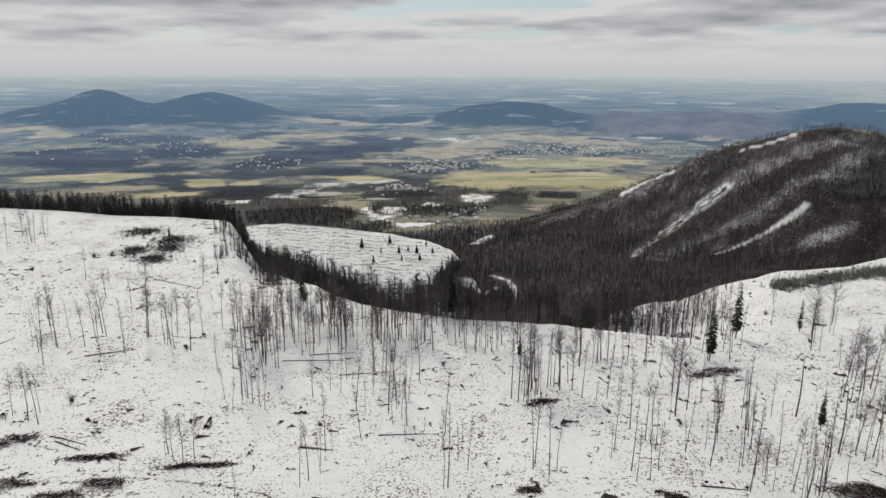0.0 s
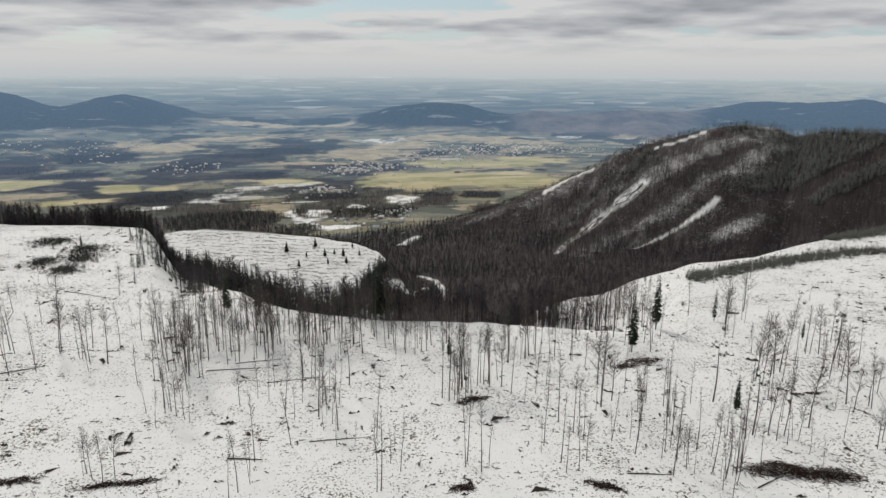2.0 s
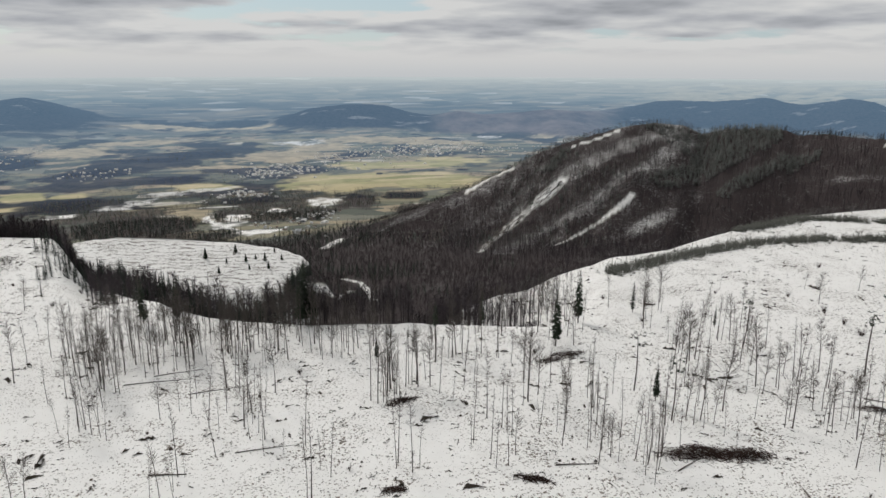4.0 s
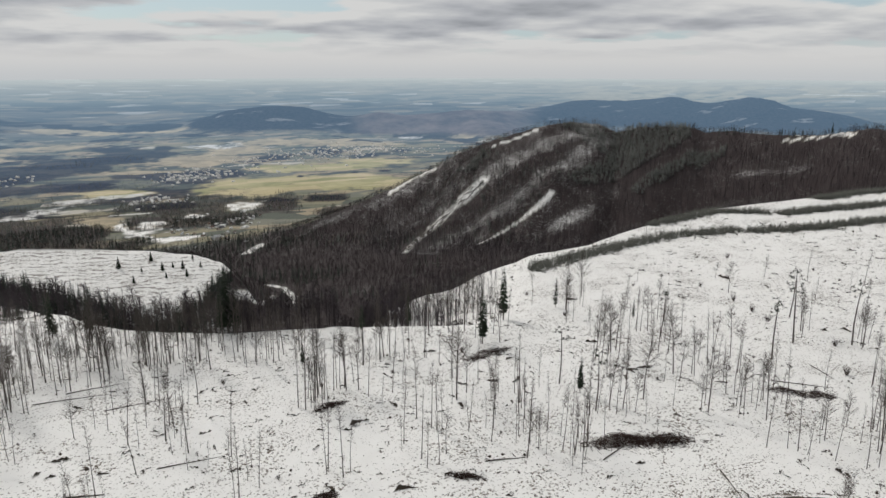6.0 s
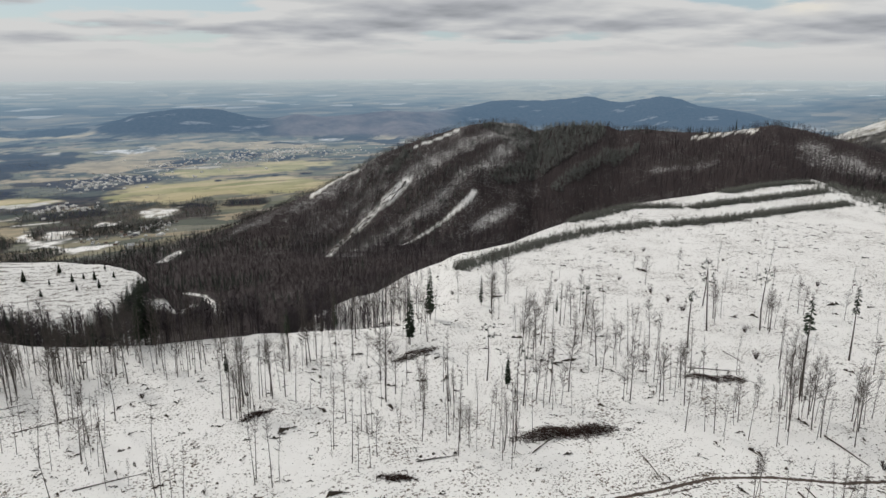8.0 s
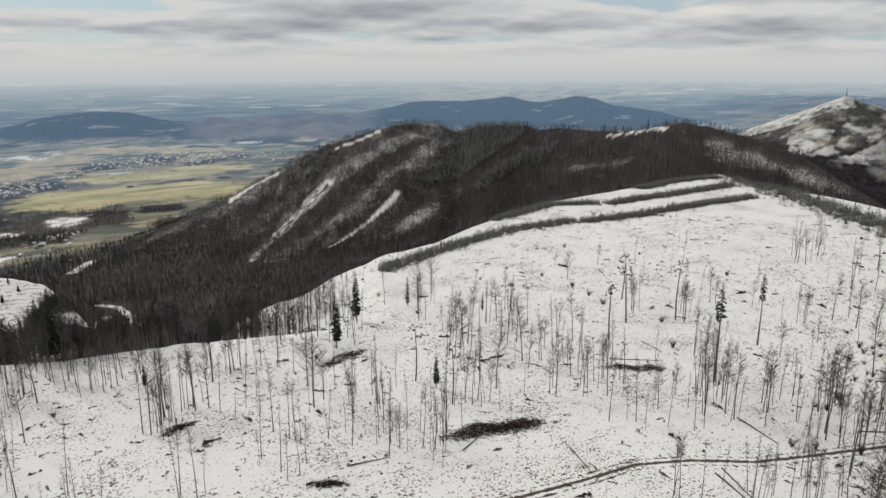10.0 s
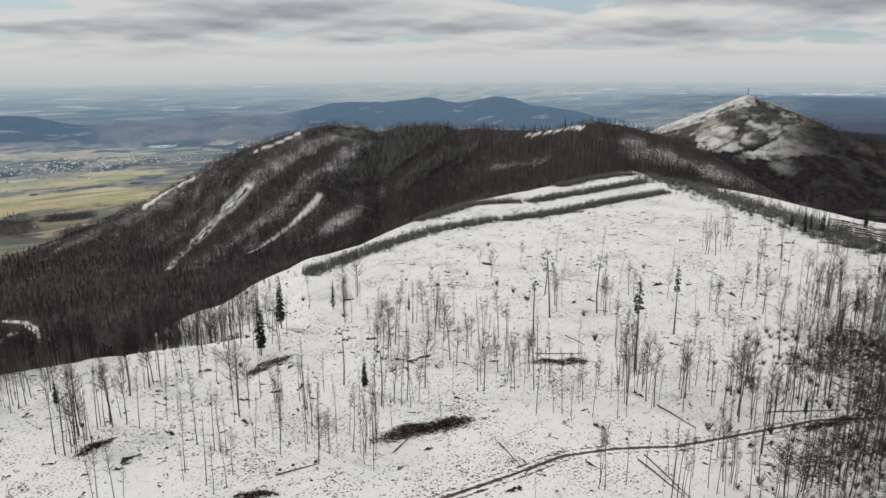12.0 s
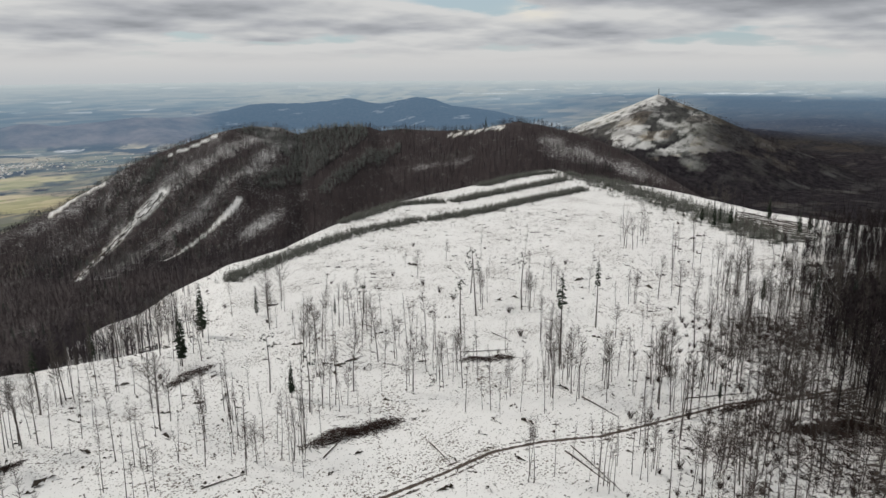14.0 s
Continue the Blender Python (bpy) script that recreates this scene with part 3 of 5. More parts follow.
    # thin snow and brush at the edge of the right wood
    mud = np.maximum(mud, 0.6 * smooth(-10, 2, az - np.interp(r, [100, 139, 170, 215, 340], [82, 76, 73, 71, 70])) * (az < 100) * (r > 60) * smooth(0.45, 0.65, fbm(x, y, 12, 3, 44)) * (r < 330))
    return dict(snow=snow, wood=wood, meadow=meadow, tan=tan, mud=mud, rows=np.maximum(spur, 0.8 * upper))


def grid_mesh(name, turns, fars, mat, layers):
    """A polar sheet of ground with named layers."""
    a, r = np.meshgrid(np.radians(turns), fars)
    x, y = (r * np.sin(a)).ravel(), (r * np.cos(a)).ravel()
    co = np.stack([x, y, height(x, y)], 1)
    nr, na = len(fars), len(turns)
    i = (np.arange(nr - 1)[:, None] * na + np.arange(na - 1)[None, :]).ravel()
    quads = np.stack([i, i + na, i + na + 1, i + 1], 1)
    me = mesh_of(name, co, quads)
    for key, values in layers(x, y).items():
        at = me.attributes.new(key, "FLOAT", "POINT")
        at.data.foreach_set("value", np.ascontiguousarray(values, dtype=np.float32))
    me.polygons.foreach_set("use_smooth", np.ones(len(quads), dtype=bool))
    me.materials.append(mat)
    return new(name, me)


def mesh_of(name, co, faces):
    """A mesh from arrays; all faces have the same number of corners."""
    me = bpy.data.meshes.new(name)
    faces = np.asarray(faces, dtype=np.int32)
    k = faces.shape[1]
    me.vertices.add(len(co))
    me.vertices.foreach_set("co", np.asarray(co, dtype=np.float32).ravel())
    me.loops.add(faces.size)
    me.loops.foreach_set("vertex_index", faces.ravel())
    me.polygons.add(len(faces))
    me.polygons.foreach_set("loop_start", np.arange(0, faces.size, k, dtype=np.int32))
    me.update(calc_edges=True)
    return me


def far_layers(x, y):
    r = np.hypot(x, y)
    c = cover(x, y)
    az = bearing(x, y)
    c["wood"] = np.maximum(c["wood"], 0.92 * smooth(61, 66, az) * (1 - smooth(3700, 4000, r + 400 * (fbm(x, y, 300, 3, 14) - 0.5))))
    c["snow"] = np.maximum(c["snow"], ovals(x, y, TOWNS, 0.5) * smooth(0.3, 0.6, fbm(x, y, 60, 3, 9)))
    c["tan"] = np.maximum(c["tan"], smooth(24, 32, az) * 0.6 * smooth(0, 250, r - 3150 - 850 * smooth(44, 52, az)) * (1 - smooth(4250, 4500, r)) * smooth(0.42, 0.56, fbm(x * 0.6 + y * 0.35, y * 1.2 - x * 0.7, 130, 4, 23)))
    woods = np.maximum(c["wood"], 0.85 * smooth(0, 0.06, fbm(x, y, 120, 5, 55) - 0.55 + 0.06 * smooth(0, -6, az)) * (r < 2700) * (1 - c["meadow"]) * (1 - c["tan"]))
    low_hills = smooth(11, 13, az) * (1 - smooth(24, 27, az))
    # far sets the painted haze, which begins farther out towards the right
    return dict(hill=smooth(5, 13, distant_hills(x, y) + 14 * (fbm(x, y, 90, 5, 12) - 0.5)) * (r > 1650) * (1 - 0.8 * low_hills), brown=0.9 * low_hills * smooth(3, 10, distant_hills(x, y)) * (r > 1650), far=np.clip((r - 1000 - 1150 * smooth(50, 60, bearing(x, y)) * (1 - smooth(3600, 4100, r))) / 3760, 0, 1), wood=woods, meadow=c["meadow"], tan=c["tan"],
                snow=c["snow"] * (1 - c["wood"]))


TURNS = np.concatenate([np.arange(-180, -38, 4.0), np.arange(-38, 83, 0.16), np.arange(83, 180.1, 4.0)])
TURNS[-1] = 180.0
NEAR = np.concatenate([[0.0], np.arange(1, 60, 3.0), np.geomspace(60, 169.4, 190), np.geomspace(170, 850, 210), np.linspace(856, 1050, 30)])
FAR = np.geomspace(1050, 4760, 260)
FAR[0] = NEAR[-1] = 1050
tagged(grid_mesh("ground", TURNS, NEAR, LAND, cover), "snowy hillside, bare woods and farmed valley floor", "ground", kind="structure")
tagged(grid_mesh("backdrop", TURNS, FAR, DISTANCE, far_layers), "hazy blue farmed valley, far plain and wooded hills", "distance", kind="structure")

# ---- woods too many to count ----
def bare_shape(rng, twigs):
    """A leafless tree of height 1: three-sided trunk and slivers for limbs and twigs."""
    co, tri = [], []
    lean = rng.uniform(-0.03, 0.03, 2)
    for z, w in ((0, 0.0115), (0.5, 0.008), (0.86, 0.002)):
        for k in range(3):
            a = 2.1 * k
            co.append((w * math.cos(a) + lean[0] * z, w * math.sin(a) + lean[1] * z, z))
    for s in (0, 3):
        for k in range(3):
            m = (k + 1) % 3
            tri += [(s + k, s + m, s + 3 + m), (s + k, s + 3 + m, s + 3 + k)]
    for _ in range(twigs):
        z = rng.uniform(0.34, 0.9)
        a = rng.uniform(0, 6.283)
        reach = rng.uniform(0.08, 0.20) * (1.15 - 0.6 * z)
        up = rng.uniform(0.05, 0.17)
        w = rng.uniform(0.004, 0.010)
        ox, oy = lean[0] * z, lean[1] * z
        if rng.random() < 0.55:     # twigs off the limbs
            ox, oy, z = ox + reach * 0.5 * math.cos(a), oy + reach * 0.5 * math.sin(a), z + up * 0.4
            a += rng.uniform(-1.2, 1.2)
        n = len(co)
        co += [(ox - w * math.sin(a), oy + w * math.cos(a), z), (ox + w * math.sin(a), oy - w * math.cos(a), z + 0.006),
               (ox + reach * math.cos(a), oy + reach * math.sin(a), min(1.0, z + up))]
        tri.append((n, n + 1, n + 2))
    return np.array(co), np.array(tri)


def spruce_shape(rng, tiers, wide):
    """A spruce of height 1: whorls of drooping blades round a thin trunk."""
    co, tri = [], []
    for z, w in ((0, 0.014), (1.0, 0.001)):
        for k in range(3):
            co.append((w * math.cos(2.1 * k), w * math.sin(2.1 * k), z))
    for k in range(3):
        m = (k + 1) % 3
        tri += [(k, m, 3 + m), (k, 3 + m, 3 + k)]
    for t in range(tiers):
        f = t / (tiers - 1)
        z = 0.10 + 0.87 * f
        reach = wide * (1 - f) ** 0.85 + 0.012
        count = max(4, int(9 - 5 * f))
        for k in range(count):
            a = 6.283 * (k + rng.uniform(-0.3, 0.3)) / count + t * 1.3
            q = reach * rng.uniform(0.7, 1.15)
            half = 3.4 / count * 0.5
            drop = rng.uniform(0.015, 0.06)
            n = len(co)
            co += [(0, 0, z + 0.06), (q * 0.75 * math.cos(a - half), q * 0.75 * math.sin(a - half), z - drop * 0.5),
                   (q * math.cos(a), q * math.sin(a), z - drop), (q * 0.75 * math.cos(a + half), q * 0.75 * math.sin(a + half), z - drop * 0.5)]
            tri += [(n, n + 1, n + 2), (n, n + 2, n + 3)]
    return np.array(co), np.array(tri)


def stand(name, label, xy, tall, shapes, mat, rng, category="wood"):
    """Many trees in one mesh."""
    if len(xy) == 0:
        return None
    z = height(xy[:, 0], xy[:, 1])
    all_co, all_tri, base = [], [], 0
    pick = rng.integers(0, len(shapes), len(xy))
    for k, (co, tri) in enumerate(shapes):
        sel = np.nonzero(pick == k)[0]
        if len(sel) == 0:
            continue
        a, s = rng.uniform(0, 6.283, len(sel)), tall[sel]
        c, d = np.cos(a)[:, None], np.sin(a)[:, None]
        x = (co[None, :, 0] * c - co[None, :, 1] * d) * s[:, None] + xy[sel, 0][:, None]
        y = (co[None, :, 0] * d + co[None, :, 1] * c) * s[:, None] + xy[sel, 1][:, None]
        h = co[None, :, 2] * s[:, None] + z[sel][:, None] - 0.15
        all_co.append(np.stack([x, y, h], 2).reshape(-1, 3))
        all_tri.append((tri[None] + (np.arange(len(sel)) * len(co))[:, None, None] + base).reshape(-1, 3))
        base += len(sel) * len(co)
    me = mesh_of(name, np.concatenate(all_co), np.concatenate(all_tri))
    me.materials.append(mat)
    return tagged(new(name, me), label, category, kind="stuff")


def scatter(rng, box, spacing, chance):
    """Random places in a sector (bearing from, to, distance from, to), kept by chance(x, y, bearing, distance)."""
    a0, a1, r0, r1 = box
    area = radians(a1 - a0) * (r1 * r1 - r0 * r0) / 2
    count = int(area / spacing ** 2)
    az = rng.uniform(a0, a1, count)
    r = np.sqrt(rng.uniform(r0 * r0, r1 * r1, count))
    x, y = r * np.sin(np.radians(az)), r * np.cos(np.radians(az))
    keep = rng.random(count) < chance(x, y, az, r)
    return np.stack([x[keep], y[keep]], 1)


RNG = np.random.default_rng(7)
BARE = [bare_shape(RNG, 32) for _ in range(8)]
BARE_RICH = [bare_shape(RNG, 90) for _ in range(6)]
SPRUCE = [spruce_shape(RNG, 9, 0.17) for _ in range(5)]
SPRUCE_WIDE = [spruce_shape(RNG, 6, 0.30) for _ in range(4)]


def ridge_chance(x, y, az, r):
    free = np.ones(np.shape(x))
    for half, pts in STRIPS[:7]:     # nothing tall stands on the rides or just below them
        for push in (0, 8, 16):
            free = free * (0.08 + 0.92 * smooth(half + 1, half + 5, near_line(x * (1 + push / r), y * (1 + push / r), pts)))
    return cover(x, y)["wood"] * free * (1 - 0.25 * smooth(0.2, 0.9, open_streak(az, r))) * (r > hill_edge(az) + 12)


def plantation(x, y):
    """Young spruces in close rows high on the ridge."""
    return np.maximum.reduce([region(x, y, pts, 9) for pts in PLANTED])


def spruce_part(x, y, az, r):
    """Where spruces stand among the bare trees of the ridge."""
    patch = smooth(0.60, 0.68, fbm(x, y, 85, 3, 101))
    upper = 0.95 * plantation(x, y)
    foot = (1 - smooth(5, 10, az)) * smooth(600, 660, r)
    valley = smooth(0.58, 0.66, fbm(x, y, 40, 2, 103)) * (r < 520) * (az < 16)
    return np.clip(np.maximum.reduce([0.12 * patch, upper, 0.30 * foot, 0.30 * valley]), 0, 1)


def pole_shape(rng):
    """A slim stem of height 1 with a small crown, as in open stands."""
    co, tri = bare_shape(rng, 16)
    co, tri = co.copy(), tri.copy()
    co[:9, :2] *= 1.25
    high = co[9:, 2] < 0.6
    tri = np.concatenate([tri[:12], [f for f in tri[12:] if not high[f[0] - 9]]])
    return co, tri


def twiggy_shape(rng):
    """A leafless tree seen from far above: thin stem, broad fan of twigs."""
    co, tri = bare_shape(rng, 46)
    co[:9, :2] *= 0.5
    co[9:, :2] *= 1.5
    return co, tri


def plant_ridge():
    xy = scatter(RNG, (-16, 72, 200, 912), 3.1, ridge_chance)
    az, r = bearing(xy[:, 0], xy[:, 1]), np.hypot(xy[:, 0], xy[:, 1])
    thin = open_streak(az, r) > 0.38
    green = (RNG.random(len(xy)) < spruce_part(xy[:, 0], xy[:, 1], az, r)) & ~(thin & (plantation(xy[:, 0], xy[:, 1]) < 0.5))
    poles = thin & ~green
    crest = 1 - 0.28 * smooth(60, 15, np.interp(az, RIDGE_TURN, RIDGE_FAR) - r)
    low = 0.78 + 0.22 * smooth(480, 640, r)
    deep = ~green & ~poles & ((r < 545) | (az < 12.5))
    bare = ~green & ~poles & ~deep
    stand("valley_head_wood", "dense dark brown leafless wood in the valley head", xy[deep], RNG.uniform(3.5, 6, deep.sum()), [twiggy_shape(RNG) for _ in range(6)], SHADED_BARE, RNG)
    stand("ridge_wood", "dark leafless beech wood on the ridge slopes", xy[bare], RNG.uniform(6.5, 10.5, bare.sum()) * (crest * low)[bare], BARE, FAR_BARE, RNG)
    stand("ridge_poles", "slim grey beech stems standing open in the snow", xy[poles], RNG.uniform(9, 13.5, poles.sum()) * crest[poles], [pole_shape(RNG) for _ in range(6)], POLE, RNG)
    rows = green & (plantation(xy[:, 0], xy[:, 1]) > 0.3)
    stand("ridge_spruces", "dark green spruces among the bare ridge wood", xy[green & ~rows], RNG.uniform(5, 9, (green & ~rows).sum()), SPRUCE, FAR_NEEDLE, RNG)
    stand("plantation_spruces", "grey-green young spruce plantation on the ridge", xy[rows], RNG.uniform(5.5, 8.5, rows.sum()), SPRUCE_WIDE, YOUNG_NEEDLE, RNG)


def plant_left_rim():
    xy = scatter(RNG, (-38, -14.5, 260, 520), 2.0, lambda x, y, az, r: (r > hill_edge(az) + 6) * cover(x, y)["wood"] * (1 - smooth(35, 60, r - hill_edge(az))))
    green = RNG.random(len(xy)) < 0.07
    low = scatter(RNG, (-38, -14.5, 260, 470), 1.9, lambda x, y, az, r: 0.8 * (r > hill_edge(az) + 3) * (r < hill_edge(az) + 30))
    stand("rim_brush", "dense leafless brush behind the snowy rim", low, RNG.uniform(4.5, 8, len(low)), BARE, FAR_BARE, RNG, "brush")
    stand("rim_wood", "dark leafless trees behind the snowy rim", xy[~green], RNG.uniform(8.5, 11.5, (~green).sum()), BARE_RICH, FAR_BARE, RNG)
    stand("rim_spruces", "dark spruces among bare trees behind the rim", xy[green], RNG.uniform(8, 13, green.sum()), SPRUCE, FAR_NEEDLE, RNG)


def plant_folds():
    """Trees just under the rim, whose crowns stand over it, and brush in the dip behind the brow."""
    xy = scatter(RNG, (-17, 13, 165, 330), 3.6, lambda x, y, az, r: 0.85 * (r > hill_edge(az) + 1) * (r < hill_edge(az) + 20))
    stand("brow_wood", "leafless trees just below the snowy brow", xy, RNG.uniform(8, 13, len(xy)), BARE_RICH, FAR_BARE, RNG)
    xy = scatter(RNG, (-16.5, -4, 195, 306), 4.6, lambda x, y, az, r: 0.9 * (r < hill_edge(az)) * smooth(200, 240, r) * smooth(2, 5, near_line(x, y, LANES[2])))
    green = RNG.random(len(xy)) < 0.22
    stand("apron_wood", "bare trees and brush on the thinly snowed slope", xy[~green], RNG.uniform(6, 12, (~green).sum()), BARE_RICH, FAR_BARE, RNG)
    stand("apron_spruces", "dark spruces on the thinly snowed slope", xy[green], RNG.uniform(4, 9, green.sum()), SPRUCE, FAR_NEEDLE, RNG)
    xy = scatter(RNG, (11.8, 16.5, 186, 250), 2.7, lambda x, y, az, r: 0.85 * (r < hill_edge(az) + 6) * (1 - smooth(14.5, 16.5, az)))
    stand("shelf_wood", "bare trees at the foot of the snowy shelf", xy, RNG.uniform(7, 12, len(xy)), BARE_RICH, FAR_BARE, RNG)
    xy = scatter(RNG, (10.5, 23, 178, 258), 3.1, lambda x, y, az, r: 0.75 * (r < hill_edge(az) + 8) * (1 - 0.7 * smooth(17, 23, az)))
    stand("shelf_wood", "thin leafless trees on the snowy shelf", xy, RNG.uniform(7, 12, len(xy)), BARE, FAR_BARE, RNG)
    xy = scatter(RNG, (11, 20.5, 186, 204), 1.5, lambda x, y, az, r: 0.8 + 0 * r)
    stand("dip_brush", "dark brush in the dip behind the brow", xy, RNG.uniform(1.5, 3.6, len(xy)), BARE_RICH, FAR_BARE, RNG, "brush")


def plant_right_wood():
    xy = scatter(RNG, (66, 84, 100, 345), 2.1, lambda x, y, az, r: in_right_wood(az, r) * (r < hill_edge(az) + 20))
    green = RNG.random(len(xy)) < 0.06
    stand("edge_wood", "dense reddish brown leafless wood beside the clearing", xy[~green], RNG.uniform(11, 15.5, (~green).sum()) * (1 - 0.45 * smooth(170, 260, np.hypot(xy[~green, 0], xy[~green, 1]))), BARE_RICH, SHADED_BARE, RNG)
    stand("edge_spruces", "dark spruces inside the bare wood", xy[green], RNG.uniform(10, 16, green.sum()) * (1 - 0.45 * smooth(170, 260, np.hypot(xy[green, 0], xy[green, 1]))), SPRUCE, FAR_NEEDLE, RNG)


def plant_valley():
    def chance(x, y, az, r):
        woods = np.maximum(ovals(x, y, COPSES), smooth(0.47, 0.55, fbm(x, y, 90, 4, 55)) * 0.8 * (1 - smooth(1050, 1700, r)))
        bare_ground = np.maximum.reduce([ovals(x, y, MEADOWS), ovals(x, y, SNOW_FIELDS, 0.6), ovals(x, y, STUBBLE, 0.6)])
        return np.clip(woods, 0, 1) * (1 - bare_ground)
    for near, far, gap, low, high in ((640, 1150, 5.0, 3.5, 7), (1150, 2250, 12, 3, 6)):
        xy = scatter(RNG, (-36, 30, near, far), gap, chance)
        green = RNG.random(len(xy)) < 0.5
        stand("valley_wood", "leafless copses and hedgerow trees in the valley", xy[~green], RNG.uniform(low, high, (~green).sum()), BARE_RICH, HAZED_BARE, RNG)
        stand("valley_spruces", "dark spruce copses in the valley", xy[green], RNG.uniform(low, high, green.sum()), SPRUCE_WIDE, HAZED_NEEDLE, RNG)
    xy = scatter(RNG, (52, 81, 520, 1600), 7.5, lambda x, y, az, r: cover(x, y)["wood"] * (0.35 + 0.6 * smooth(0.4, 0.55, fbm(x, y, 70, 3, 66))) * (r > np.interp(az, RIDGE_TURN, RIDGE_FAR) + 20))
    stand("basin_wood", "dark wooded basin behind the hill", xy, RNG.uniform(7, 11, len(xy)), BARE, SHADED_BARE, RNG)


plant_ridge()
plant_left_rim()
plant_folds()
plant_right_wood()
plant_valley()

# ---- single trees on the clearing ----
def tube(co, tri, path, radii, sides=5):
    """Adds a tapered tube along a path to a list of corners and triangles."""
    base = len(co)
    for (x, y, z), w in zip(path, radii):
        for k in range(sides):
            a = 6.283 * k / sides
            co.append((x + w * math.cos(a), y + w * math.sin(a), z))
    for s in range(len(path) - 1):
        for k in range(sides):
            m, i = (k + 1) % sides, base + s * sides
            tri += [(i + k, i + m, i + sides + m), (i + k, i + sides + m, i + sides + k)]


def stick(co, tri, p, q, w0, w1):
    """A thin three-sided stick from p to q."""
    p, q = Vector(p), Vector(q)
    d = q - p
    side = d.cross(Vector((0.31, 0.17, 0.93)))
    if side.length < 1e-6:
        side = d.cross(Vector((1, 0, 0)))
    side.normalize()
    other = d.cross(side).normalized()
    n = len(co)
    for c, w in ((p, w0), (q, w1)):
        for a in (0, 2.094, 4.189):
            co.append(tuple(c + side * (w * math.cos(a)) + other * (w * math.sin(a))))
    for k in range(3):
        m = (k + 1) % 3
        tri += [(n + k, n + m, n + 3 + m), (n + k, n + 3 + m, n + 3 + k)]


def part(name, co, tri, mat, parent, label=""):
    me = mesh_of(name, np.array(co), np.array(tri))
    me.materials.append(mat)
    ob = new(name, me)
    ob.parent = parent
    return tagged(ob, label) if label else ob


def bend(rng, tall, lean):
    """A slightly crooked stem: its points, and a function that gives the stem's place at a height."""
    a, b = rng.uniform(-lean, lean, 2), rng.uniform(-0.25, 0.25, 2)
    def at(z):
        f = z / tall
        return (a[0] * f * tall * 0.06 + b[0] * math.sin(f * 4.0), a[1] * f * tall * 0.06 + b[1] * math.sin(f * 3.3 + 1), z)
    return at


def bare_tree(rng, tall, crown_from, reach, limbs, thick, label):
    """Leafless tree: trunk, and a crown of limbs with twigs."""
    tree = tagged(new("bare_tree"), label, "tree", "bare trees on the clearing")
    at = bend(rng, tall, 1.0)
    co, tri = [], []
    levels = [-0.3, 0.4, tall * 0.3, tall * 0.55, tall * 0.8, tall * 0.98]
    tube(co, tri, [at(z) for z in levels], [thick * k for k in (1.3, 1.0, 0.76, 0.52, 0.28, 0.06)], 6)
    part("trunk", co, tri, BARK, tree)
    co, tri = [], []
    for _ in range(limbs):
        f = crown_from + (0.97 - crown_from) * rng.random() ** 0.8
        x, y, z = at(tall * f)
        a = rng.uniform(0, 6.283)
        far = reach * rng.uniform(0.45, 1.0) * (1.12 - 0.85 * max(0, (f - crown_from) / (1 - crown_from)))
        up = far * rng.uniform(0.5, 1.5)
        tip = (x + far * math.cos(a), y + far * math.sin(a), z + up)
        w = thick * 0.27 * (1.2 - f * 0.6)
        stick(co, tri, (x, y, z), tip, w, w * 0.35)
        for _ in range(6):
            g = rng.uniform(0.25, 0.95)
            p = (x + far * g * math.cos(a), y + far * g * math.sin(a), z + up * g)
            b = a + rng.uniform(-1.3, 1.3)
            n = far * rng.uniform(0.25, 0.6)
            stick(co, tri, p, (p[0] + n * math.cos(b), p[1] + n * math.sin(b), p[2] + n * rng.uniform(0.3, 1.4)), w * 0.6, w * 0.3)
    for _ in range(9):     # dead stubs low on the stem
        z = tall * rng.uniform(0.12, crown_from)
        x, y, _z = at(z)
        a, n = rng.uniform(0, 6.283), rng.uniform(0.25, 0.8)
        stick(co, tri, (x, y, z), (x + n * math.cos(a), y + n * math.sin(a), z + n * rng.uniform(-0.3, 0.4)), thick * 0.16, thick * 0.07)
    part("crown", co, tri, TWIG, tree)
    return tree


def needles(co, tri, x, y, z, a, far, drop, wide):
    """One drooping spray of needles: a ridge with hanging sides."""
    c, s = math.cos(a), math.sin(a)
    n = len(co)
    co += [(x, y, z), (x + far * c, y + far * s, z - drop), (x + far * 0.6 * c - wide * s, y + far * 0.6 * s + wide * c, z - drop * 0.9 - wide * 0.35),
           (x + far * 0.6 * c + wide * s, y + far * 0.6 * s - wide * c, z - drop * 0.9 - wide * 0.35), (x + far * 0.55 * c, y + far * 0.55 * s, z - drop * 0.25)]
    tri += [(n, n + 2, n + 4), (n + 4, n + 2, n + 1), (n, n + 4, n + 3), (n + 4, n + 1, n + 3)]


